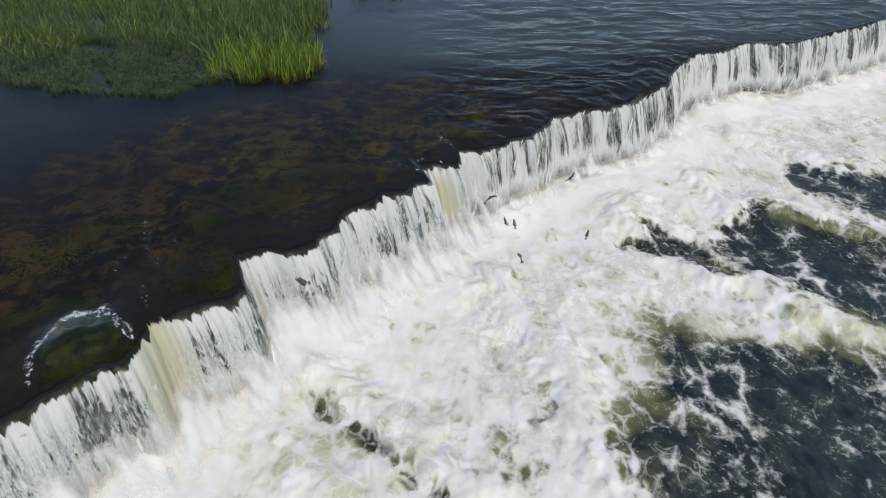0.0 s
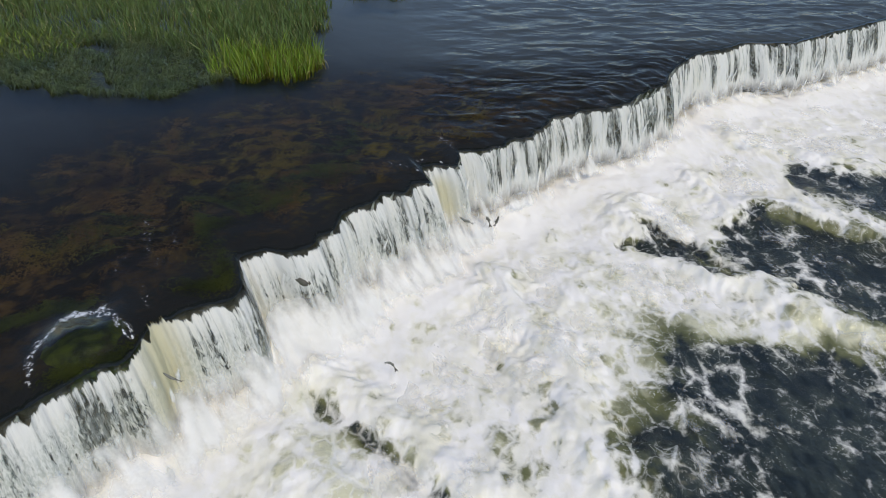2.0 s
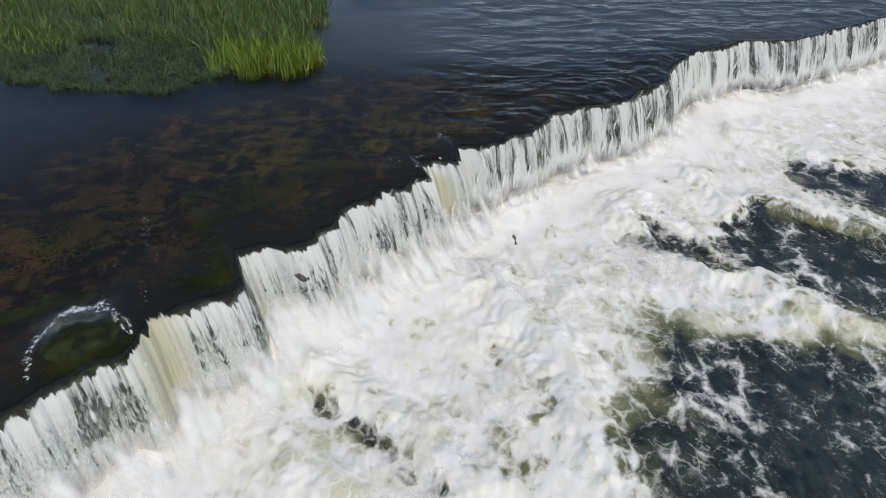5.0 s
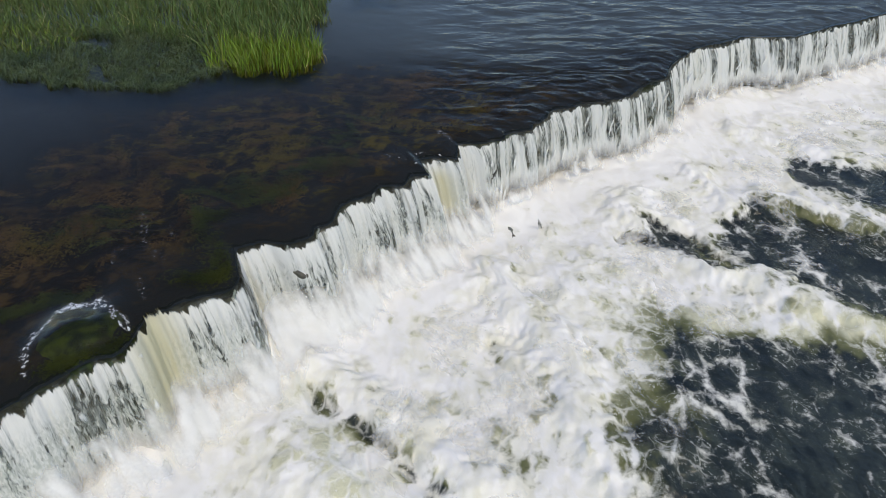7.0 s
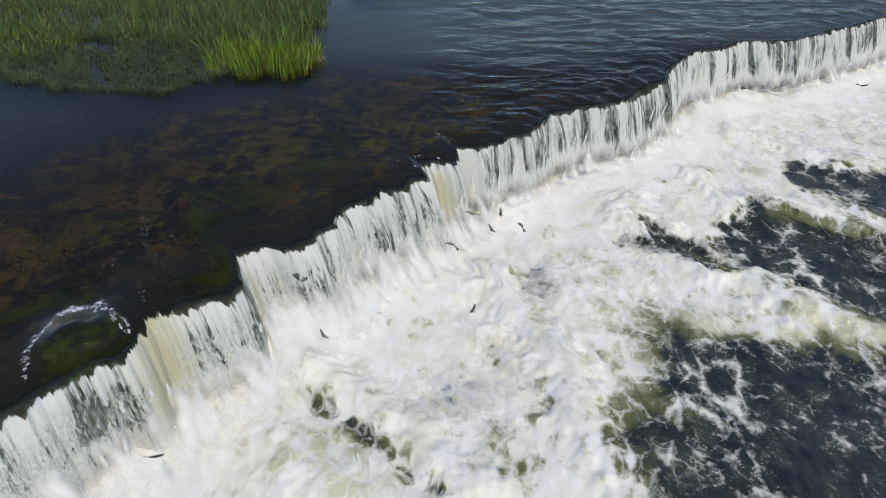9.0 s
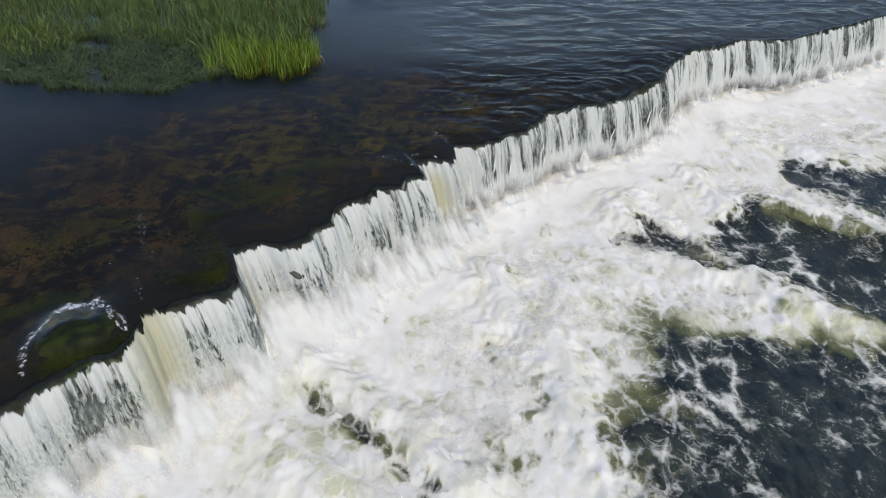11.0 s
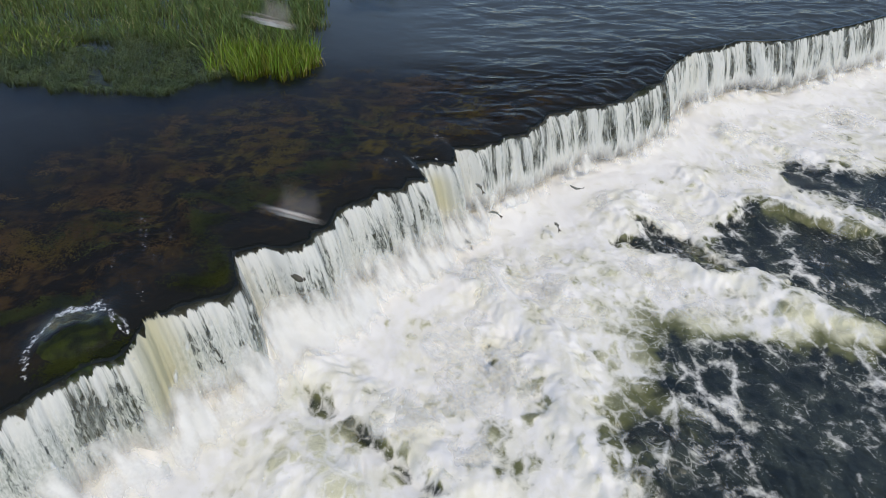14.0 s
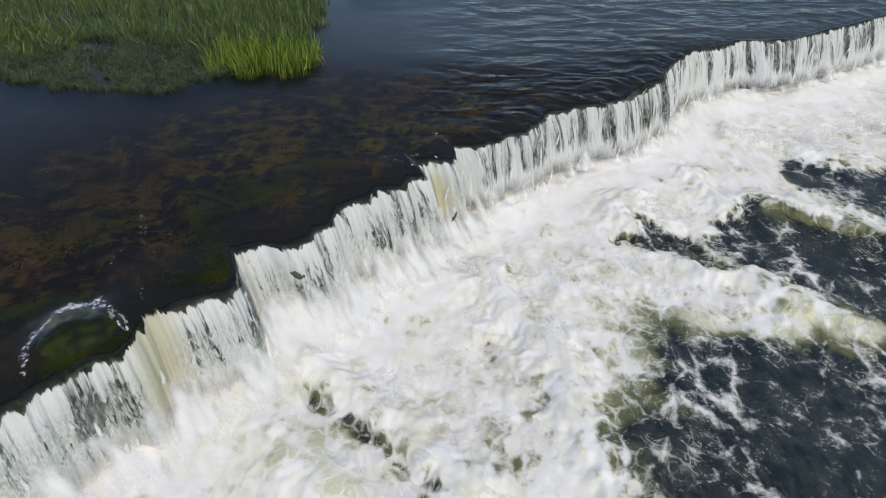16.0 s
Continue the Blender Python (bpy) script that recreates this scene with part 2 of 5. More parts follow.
    return k.done(k.solid(col, rough, k.bump(k.math("MULTIPLY", h, k.step(d, 0.98, 1.22, (1.0, 0.22))), 0.30, 0.045), Specular_IOR_Level=k.math("MULTIPLY_ADD", foam, -0.30, 0.40)))


def lace_material(name, thin, thick, soft=0.12, most=1.0, fine=0.26, through=0.0):
    """Foam threads with soft torn edges; the mesh says how thick they are."""
    k = Mat(name)
    p = k.coord()
    m = k.attr("lace", "Fac")
    n = k.noise(p, 22.0, 4.0, 0.7)
    cover = k.step(k.math("MULTIPLY_ADD", k.math("SUBTRACT", n, 0.5), fine, m), 0.0, soft, (0.0, most))
    col = k.mix(k.step(k.noise(p, 4.0, 3.0, 0.6), 0.35, 0.65), thin, thick)
    body = k.solid(col, 0.6, k.bump(n, 0.12, 0.02), Specular_IOR_Level=0.2)
    if through:
        body = k.blend(through, body, k.translucent(col))
    clear = k.n("ShaderNodeBsdfTransparent")
    return k.done(k.blend(cover, clear.outputs[0], body))


def foam_material(name="foam"):
    k = Mat(name)
    p = k.coord()
    n = k.noise(p, 7.0, 4.0, 0.6)
    col = k.mix(k.step(n, 0.3, 0.7), (0.74, 0.75, 0.70), (0.88, 0.88, 0.87))
    return k.done(k.solid(col, 0.55, k.bump(k.noise(p, 14.0, 4.0, 0.6), 0.2, 0.03), Specular_IOR_Level=0.2))


def curtain_material():
    """Falling water: white streaks with gaps through which the wet rock shows, and smooth olive chutes."""
    k = Mat("falling_water")
    p = k.warped(k.attr("fall"), 1.6, 0.10)
    drop = k.attr("drop", "Fac")
    chute = k.attr("chute", "Fac")
    torn = k.attr("torn", "Fac")
    long1 = k.noise(k.scale(p, (3.6, 0.45, 1.0)), 1.0, 4.0, 0.6, 0.25)
    long2 = k.noise(k.scale(p, (14.0, 0.8, 1.0)), 1.0, 6.0, 0.72, 0.3)
    beads = k.noise(k.scale(p, (17.0, 6.5, 1.0)), 1.0, 4.0, 0.65, 0.6)
    broad = k.noise(k.scale(p, (1.0, 0.3, 1.0)), 1.0, 2.0, 0.5)
    v = k.math("MULTIPLY", k.math("SUBTRACT", long1, 0.5), 2.1)
    v = k.math("MULTIPLY_ADD", k.math("SUBTRACT", long2, 0.5), 1.3, v)
    v = k.math("MULTIPLY_ADD", k.math("SUBTRACT", beads, 0.5), k.math("MULTIPLY_ADD", torn, 1.6, 0.35), v)
    v = k.math("MULTIPLY_ADD", k.math("SUBTRACT", broad, 0.5), 0.9, v)
    v = k.math("MULTIPLY_ADD", chute, 0.7, v)
    v = k.math("MULTIPLY_ADD", torn, -0.16, v)
    edge = k.math("MULTIPLY_ADD", k.noise(k.scale(p, (4.5, 0.0, 0.0)), 1.0, 3.0, 0.6), 0.42, -0.17)
    edge = k.math("MAXIMUM", k.math("ADD", edge, k.attr("late", "Fac")), 0.0)
    onset = k.step(k.math("SUBTRACT", drop, edge), -0.02, 0.09, (-1.0, 0.36))
    v = k.math("ADD", v, onset)
    v = k.math("ADD", v, k.step(drop, 0.75, 1.5, (0.0, 0.7)))
    foam = k.math("MAXIMUM", k.step(v, -0.14, 0.24), k.math("MULTIPLY", k.math("MULTIPLY", k.step(k.math("SUBTRACT", drop, edge), 0.0, 0.14), k.math("MULTIPLY_ADD", torn, 0.26, 0.60)), k.math("MAXIMUM", k.step(beads, 0.36, 0.62), k.math("MULTIPLY", k.step(long2, 0.35, 0.6), k.math("MULTIPLY", torn, 0.8)))))
    beads2 = k.noise(k.scale(p, (30.0, 13.0, 1.0)), 1.0, 3.0, 0.65, 0.5)
    tint = k.mix(chute, k.mix(k.math("MULTIPLY", torn, k.step(beads2, 0.40, 0.60, (0.85, 0.25))), (0.82, 0.84, 0.815), (0.50, 0.54, 0.50)), (0.64, 0.62, 0.43))
    tint = k.mix(k.step(drop, 0.8, 1.5, (0.0, 0.9)), tint, (0.86, 0.86, 0.85))
    col = k.mix(k.step(v, -0.05, 0.42), k.mix(0.7, tint, (0.24, 0.28, 0.26)), tint)
    white = k.blend(0.25, k.solid(col, 0.4, k.bump(k.math("ADD", long2, beads), 0.5, 0.03), Specular_IOR_Level=0.4), k.translucent(col))
    clear = k.n("ShaderNodeBsdfTransparent")
    clear.inputs[0].default_value = (0.80, 0.86, 0.84, 1)
    gloss = k.n("ShaderNodeBsdfGlossy")
    gloss.inputs["Roughness"].default_value = 0.2
    sheen = k.n("ShaderNodeFresnel")
    sheen.inputs["IOR"].default_value = 1.14
    gap = k.blend(sheen.outputs[0], clear.outputs[0], gloss.outputs[0])
    mist = k.n("ShaderNodeBsdfTransparent")
    foot = k.step(k.math("MULTIPLY_ADD", k.math("SUBTRACT", long1, 0.5), 0.5, k.math("MULTIPLY_ADD", beads, 0.3, drop)), 1.15, 1.70)
    return k.done(k.blend(foot, k.blend(foam, gap, white), mist.outputs[0]))


def river_material():
    """The clear upper river: tinted, with a ripply gloss."""
    k = Mat("clear_river_water")
    p = k.coord()
    zone = k.attr("ripple", "Fac")
    r1 = k.noise(k.warped(k.scale(p, (0.6, 1.35, 0.0)), 0.6, 1.0), 1.0, 2.0, 0.45, 0.5)
    r2 = k.noise(k.scale(p, (2.6, 4.0, 0.0)), 1.0, 3.0, 0.6, 0.4)
    h = k.math("MULTIPLY", k.math("MULTIPLY_ADD", r2, 0.16, r1), zone)
    nor = k.bump(h, 1.0, 0.135)
    clear = k.n("ShaderNodeBsdfTransparent")
    clear.inputs[0].default_value = (0.68, 0.655, 0.55, 1)
    gloss = k.n("ShaderNodeBsdfGlossy")
    gloss.inputs["Roughness"].default_value = 0.07
    k.put(gloss.inputs["Normal"], nor)
    fr = k.n("ShaderNodeFresnel")
    fr.inputs["IOR"].default_value = 1.235
    k.put(fr.inputs["Normal"], nor)
    froth = k.attr("froth", "Fac")
    q = k.warped(p, 3.0, 0.12)
    torn = k.noise(k.scale(q, (1.0, 1.0, 0.3)), 16.0, 5.0, 0.72, 0.8)
    f = k.step(k.math("MULTIPLY_ADD", froth, 0.62, torn), 0.80, 1.02, (0.0, 0.9))
    foam = k.solid((0.80, 0.83, 0.86), 0.6, k.bump(torn, 0.3, 0.02), Specular_IOR_Level=0.2)
    return k.done(k.blend(f, k.blend(fr.outputs[0], clear.outputs[0], gloss.outputs[0]), foam))


def bed_material():
    """Bed under the river: black silty ground, brown and olive growth in blotches, and sky reflection painted in blue.
    """
    k = Mat("river_bed_growth")
    p = k.scale(k.coord(), (1.0, 1.0, 0.0))
    w = k.warped(p, 1.2, 0.6)
    n1 = k.noise(w, 0.9, 4.0, 0.6)
    n2 = k.noise(w, 3.4, 5.0, 0.65)
    n3 = k.noise(w, 0.5, 2.0, 0.5)
    brown = k.mix(n2, (0.03, 0.019, 0.008), (0.17, 0.115, 0.038))
    green = k.mix(n2, (0.03, 0.028, 0.008), (0.21, 0.18, 0.025))
    grown = k.mix(k.step(n3, 0.46, 0.60), brown, green)
    f = k.math("MULTIPLY", k.step(k.math("MULTIPLY_ADD", n1, 0.6, n2), 0.74, 0.98), k.attr("growth", "Fac"))
    # the blue stands for sky mirrored by the water above, painted on the bed
    silt_and_sky = k.mix(k.attr("mirrored_sky", "Fac"), (0.007, 0.006, 0.006), (0.125, 0.185, 0.325))
    col = k.mix(f, silt_and_sky, grown)
    return k.done(k.solid(col, 0.9, k.bump(k.math("ADD", n2, n1), 0.5, 0.10)))


def plain(name, c1, c2, scale=4.0, rough=0.7, bump=0.4, dist=0.02, c3=None, stretch=(1.0, 1.0, 1.0), spread=0.0):
    k = Mat(name)
    p = k.scale(k.coord(), stretch)
    n = k.noise(p, scale, 6.0, 0.6, 0.3)
    col = k.mix(k.step(n, 0.32, 0.68), c1, c2)
    if c3:
        col = k.mix(k.step(k.noise(p, scale * 0.37, 4.0, 0.6), 0.5, 0.62), col, c3)
    if spread:
        r = k.n("ShaderNodeNewGeometry").outputs["Random Per Island"]
        hsv = k.n("ShaderNodeHueSaturation")
        k.put(hsv.inputs["Hue"], k.math("MULTIPLY_ADD", r, 0.05 * spread, 0.5 - 0.025 * spread))
        k.put(hsv.inputs["Value"], k.math("MULTIPLY_ADD", r, 0.9 * spread, 1 - 0.45 * spread))
        k.put(hsv.inputs["Color"], col)
        col = hsv.outputs[0]
    return k.done(k.solid(col, rough, k.bump(k.noise(p, scale * 6, 5.0, 0.65), bump, dist)))


M_POOL, M_FOAM, M_CURTAIN, M_RIVER, M_BED = pool_material(), foam_material(), curtain_material(), river_material(), bed_material()
M_LACE = lace_material("foam_threads", (0.56, 0.58, 0.56), (0.80, 0.80, 0.78), 0.40, 0.70, 0.40)
M_SPLASH = lace_material("splash_foam", (0.86, 0.86, 0.83), (0.92, 0.92, 0.90), 0.9, 0.9, 0.25, 0.2)
M_SHEET = lace_material("sliding_foam", (0.85, 0.84, 0.78), (0.91, 0.90, 0.875), 0.85, 0.66, 0.14)
M_THIN = lace_material("aerated_water", (0.38, 0.39, 0.25), (0.66, 0.66, 0.52), 0.9, 0.6)
M_GROUND = plain("river_silt", (0.020, 0.016, 0.010), (0.055, 0.040, 0.022), 1.6, 0.9, 0.5, 0.05, (0.030, 0.036, 0.012))
M_ROCK = plain("wet_dolomite", (0.05, 0.05, 0.042), (0.13, 0.12, 0.10), 2.5, 0.45, 0.7, 0.05, (0.05, 0.06, 0.03))
M_MOSS = plain("mossy_rock", (0.010, 0.022, 0.012), (0.085, 0.125, 0.022), 4.0, 0.6, 0.7, 0.04, (0.03, 0.035, 0.025))
M_WEED = plain("water_weed", (0.03, 0.020, 0.008), (0.22, 0.145, 0.045), 1.2, 0.7, 0.2, 0.01, (0.20, 0.17, 0.022), spread=0.35)
M_WEED_G = plain("green_water_weed", (0.032, 0.052, 0.010), (0.10, 0.135, 0.018), 1.5, 0.7, 0.2, 0.01, spread=0.35)
M_SEDGE = plain("bright_sedge", (0.075, 0.13, 0.012), (0.22, 0.30, 0.03), 2.0, 0.5, 0.2, 0.01, stretch=(1, 1, 0.2), spread=1.1)
M_REED = plain("green_reed", (0.052, 0.095, 0.024), (0.125, 0.185, 0.043), 2.0, 0.55, 0.2, 0.01, stretch=(1, 1, 0.2), spread=0.9)
M_MAT = plain("dark_flooded_grass", (0.052, 0.086, 0.032), (0.125, 0.165, 0.058), 1.2, 0.6, 0.2, 0.01, spread=0.9)
M_STRAW = plain("dry_leaf", (0.30, 0.27, 0.12), (0.42, 0.38, 0.20), 3.0, 0.7, 0.2, 0.01, spread=0.5)

# ---- large structure: bed, ledge, upper river, pool ----
def spaced(near, far, first, growth):
    out, step = [near], first
    while out[-1] < far:
        out.append(out[-1] + step)
        step *= growth
    return np.array(out)


FAR_WEST, FAR_EAST = np.arange(-390, -30, 12.0), np.arange(70, 391, 12.0)


def ground():
    """River ground under everything, to the horizon."""
    g = np.concatenate([-spaced(0, 900, 2.0, 1.25)[:0:-1], spaced(0, 900, 2.0, 1.25)])
    X, Y = np.meshgrid(g, g + 10)
    Z = -1.3 + 0.15 * N1.fbm(X * 0.1, Y * 0.1, 3)
    ob = part("ground", grid_mesh("ground", X, Y, Z), M_GROUND)
    tagged(ob, "dark silty river ground under the water", "ground", kind="structure")


def bed_height(a, d):
    depth = 0.10 + 0.55 * smooth(0, 7, d) + 0.5 * smooth(8, 20, d)
    lumps = 0.10 * N1.fbm(a * 0.55, d * 0.55, 4) + 0.05 * N2.fbm(a * 2.0, d * 2.0, 3)
    return TOP - depth + np.minimum(lumps, depth * 0.6) * smooth(0.1, 1.0, d) - 0.02


def river_bed():
    """Upper bed of dolomite and silty ground, with mirrored sky in its colour; d is the way upstream of the crest."""
    av = np.concatenate([FAR_WEST, np.arange(-30, -3, 1.0), np.arange(-3, 28, 0.12), np.arange(28, 70, 2.0), FAR_EAST])
    dv = spaced(0.0, 160, 0.08, 1.035)
    a, d = np.meshgrid(av, dv)
    X, Y = place(a, crest(a) - d)
    Z = bed_height(a, d)
    shallows = smooth(9.5, 4.5, d + 0.3 * np.abs(a - 4)) * smooth(15.0, 9.5, a)
    # last attribute: where painted sky reflection turns the bed blue, upstream and near the crest
    me = grid_mesh("river_bed", X, Y, Z, {"growth": np.clip(shallows * smooth(0.15, 0.9, d) * (0.4 + 0.6 * np.maximum(smooth(1.0, 3.0, d), smooth(3.5, 5.0, a))), 0.04, 1), "mirrored_sky": np.maximum(smooth(6.0, 11.0, d + 0.8 * np.maximum(a - 8, 0)) * (0.22 + 0.78 * smooth(7, 15, a)), 0.12 * smooth(2.6, 0.4, d))})
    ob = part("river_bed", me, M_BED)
    tagged(ob, "brown silty river bed seen through clear water", "river bed", kind="structure")


def ledge():
    """The broken dolomite step under the falls, in beds of rock."""
    av = np.concatenate([FAR_WEST, np.arange(-30, -3, 0.5), np.arange(-3, 28, 0.05), np.arange(28, 70, 1.0), FAR_EAST])
    zv = np.concatenate([[TOP - 0.12], np.linspace(TOP - 0.13, -1.2, 56)])
    a, z = np.meshgrid(av, zv)
    bed = np.floor(z / 0.23)
    joint = N3(a * 1.1 + bed * 7.7, bed * 3.1)
    back = 0.10 + 0.10 * joint + 0.05 * N2.fbm(a * 4, z * 4, 3) - 0.05 * (np.mod(z / 0.23, 1.0) < 0.15)
    e = -0.05 - np.maximum(back, 0.0)
    e[0] = -0.03
    X, Y = place(a, crest(a) + e)
    ob = part("rock_ledge", grid_mesh("rock_ledge", X, Y, z, flip=True), M_ROCK)
    tagged(ob, "wet layered dolomite ledge behind the falling water", "rock ledge", kind="structure")


def upper_river():
    av = np.concatenate([FAR_WEST, np.arange(-30, -3, 0.6), np.arange(-3, 28, 0.035), np.arange(28, 70, 1.5), FAR_EAST])
    dv = np.concatenate([np.linspace(-0.012, 0.0, 2)[:-1], np.concatenate([np.arange(0, 3.6, 0.045), spaced(3.6, 300, 0.06, 1.05)])])
    a, d = np.meshgrid(av, dv)
    run = 0.06 + 0.94 * smooth(7.0, 11.5, a - 0.5 * d)
    X, Y = place(a, crest(a) - d)
    bend = 0.5 * N2.fbm(X * 0.5, Y * 0.5, 2)
    wave = 0.058 * (0.35 - np.abs(N1.fbm(X * 0.30 + 0.2 * bend, Y * 0.95 + bend, 2))) * smooth(0.0, 0.8, d) + 0.010 * N4.fbm(X * 1.6, Y * 3.6, 3)
    lines = 0.030 * N3.fbm(a * 3.2 + 0.8 * d, d * 0.8, 3) * smooth(1.2, 0.1, d) + 0.012 * N2(a * 1.0, d * 5.0) * smooth(2.2, 0.5, d)
    near = smooth(26, 8, d)
    Z = TOP + (wave * near + lines) * run - 0.05 * smooth(0.6, 0.0, d)
    lip = np.maximum(-d, 0)
    Z = Z - 2.6 * lip ** 1.5 - 0.015 * (d < 0.02)
    # a mossy boulder lifts the water into a hump by the crest
    hump = np.exp(-(((a - 0.45) / 0.62) ** 2 + ((d - 0.48) / 0.55) ** 2))
    Z = Z + 0.24 * hump * smooth(-0.2, 0.3, d)
    # white water: a collar round the boulder and threads that curl over the crest
    froth = 0 * a
    for a0, d0, a1, d1, w, much in (
            (-0.35, 0.24, -0.15, 0.70, 0.10, 0.60), (-0.15, 0.70, 0.08, 0.90, 0.10, 0.60), (0.08, 0.90, 0.28, 1.12, 0.09, 0.64), (0.28, 1.12, 0.69, 1.27, 0.12, 0.72), (0.69, 1.27, 0.90, 1.10, 0.13, 0.66),
            (0.90, 1.10, 1.01, 0.70, 0.12, 0.60), (1.01, 0.70, 1.06, 0.09, 0.08, 0.60), (0.35, 1.02, 0.75, 0.95, 0.10, 0.36), (0.70, 0.85, 0.98, 0.50, 0.05, 0.45), (0.78, 1.7, 0.85, 1.3, 0.04, 0.4),
            (1.60, 0.85, 1.46, 0.30, 0.05, 0.42), (1.28, 0.42, 1.40, 0.36, 0.03, 0.5), (7.05, 0.90, 7.25, 0.55, 0.03, 0.50), (7.25, 0.55, 7.40, 0.10, 0.05, 0.52), (7.62, 0.18, 7.95, 0.02, 0.06, 0.56),
            (8.55, 0.75, 8.50, 0.02, 0.05, 0.52), (8.45, 0.95, 8.62, 0.1, 0.05, 0.46), (7.1, 0.75, 7.05, 0.1, 0.08, 0.36), (2.5, 3.3, 1.95, 1.6, 0.05, 0.46), (2.0, 1.7, 2.15, 0.9, 0.05, 0.46),
            (1.75, 2.1, 1.4, 1.5, 0.04, 0.46), (2.6, 2.4, 2.45, 1.8, 0.04, 0.46), (14.5, 0.5, 14.2, 0.0, 0.10, 0.46), (15.6, 0.5, 15.3, 0.05, 0.07, 0.46), (13.6, 2.0, 13.25, 1.2, 0.04, 0.40),
            (13.25, 1.2, 12.95, 0.4, 0.05, 0.44), (12.95, 0.4, 12.8, 0.0, 0.12, 0.48), (14.2, 1.6, 13.6, 0.9, 0.04, 0.40), (13.6, 0.9, 13.3, 0.1, 0.07, 0.44), (15.1, 1.2, 14.6, 0.5, 0.04, 0.40)):
        t = np.clip(((a - a0) * (a1 - a0) + (d - d0) * (d1 - d0)) / ((a1 - a0) ** 2 + (d1 - d0) ** 2), 0, 1)
        off = np.hypot(a - a0 - t * (a1 - a0), d - d0 - t * (d1 - d0)) + 0.09 * N2.fbm(a * 2.5, d * 2.5, 2)
        froth = np.maximum(froth, much * np.exp(-(off / w) ** 2))
    flow = np.stack([a, d, 0 * a], -1)
    ob = part("upper_river", grid_mesh("upper_river", X, Y, Z, {"flow": flow, "froth": froth, "ripple": run * (0.45 + 0.55 * smooth(11, 3, d)) * (0.35 + 0.65 * smooth(-4.0, 2.0, X)) + 0.22 * smooth(3.0, 0.3, d) * smooth(10, 6, a)}), M_RIVER)
    tagged(ob, "dark clear river water sliding towards the crest", "water", kind="structure")


def outside(a, e, ring):
    """How far a place of the plan lies outside a ring of corners (less than 0 inside)."""
    a, e = np.broadcast_arrays(np.asarray(a, float), np.asarray(e, float))
    near, inner = np.full(a.shape, 1e9), np.zeros(a.shape, bool)
    for (a0, e0), (a1, e1) in zip(ring, ring[1:] + ring[:1]):
        t = np.clip(((a - a0) * (a1 - a0) + (e - e0) * (e1 - e0)) / ((a1 - a0) ** 2 + (e1 - e0) ** 2), 0, 1)
        near = np.minimum(near, np.hypot(a - a0 - t * (a1 - a0), e - e0 - t * (e1 - e0)))
        cross = (e0 > e) != (e1 > e)
        if e1 != e0:
            inner ^= cross & (a < (a1 - a0) * (e - e0) / (e1 - e0) + a0)
    return np.where(inner, -near, near)


def along(a, e, line):
    """How far a place of the plan lies from a line of corners."""
    near = 1e9
    for (a0, e0), (a1, e1) in zip(line, line[1:]):
        t = np.clip(((a - a0) * (a1 - a0) + (e - e0) * (e1 - e0)) / ((a1 - a0) ** 2 + (e1 - e0) ** 2), 0, 1)
        near = np.minimum(near, np.hypot(a - a0 - t * (a1 - a0), e - e0 - t * (e1 - e0)))
    return near


def spread(a, e, a0, e0, ra, re):
    return np.exp(-(((a - a0) / ra) ** 2 + ((e - e0) / re) ** 2))


# dark water between the tongues of foam, the webbed apron, and the ridges, in the plan
OPEN_POOL = ((9.2, 5.1), (10.4, 5.9), (11.0, 6.7), (11.8, 7.8), (12.8, 10), (14, 40), (3, 40), (4.6, 9.0), (5.8, 6.7), (6.5, 5.8), (8.0, 5.6))
HOLE = ((10.7, 2.8), (11.5, 2.9), (12.1, 3.6), (12.0, 5.0), (11.4, 5.4), (10.9, 4.3))
WEDGE = ((12.9, 3.3), (14.0, 3.6), (14.6, 4.3), (15.0, 5.5), (15.3, 7.0), (17, 40), (14.5, 40), (12.3, 8.8), (11.85, 7.2), (11.75, 6.4), (11.9, 5.4), (12.4, 4.3))
FAR_WEDGE = ((16.4, 3.4), (17.3, 4.5), (18.0, 6.0), (20, 40), (18, 40), (16.4, 7.5), (15.8, 5.7), (15.9, 4.5))
APRON = ((7.3, 4.2), (8.3, 3.9), (9.5, 4.4), (10.3, 5.6), (9.4, 6.0), (8.0, 6.6), (7.0, 6.5), (6.9, 5.3))
CRACK = ((3.05, 2.0), (3.35, 2.7), (3.45, 3.7), (3.6, 4.7))
SEAM = ((6.1, 4.0), (5.8, 5.0))
TONGUES = (((7.4, 2.2), (7.1, 3.4), (6.7, 4.3), (6.3, 5.3), (6.0, 7.0)), ((11.6, 2.2), (11.0, 4.6), (11.5, 6.2), (12.2, 8.2)), ((13.9, 2.0), (13.7, 3.2), (14.9, 4.6), (15.4, 6.5)), ((17.0, 2.0), (17.6, 4.0), (18.6, 6.5)), ((3.5, 1.6), (3.85, 3.2), (4.05, 4.8)))


def bent(a, e):
    return a + 0.34 * N4.fbm(a * 0.8, e * 0.8, 4, 0.6), e + 0.34 * N3.fbm(a * 0.8 + 20, e * 0.8, 4, 0.6)


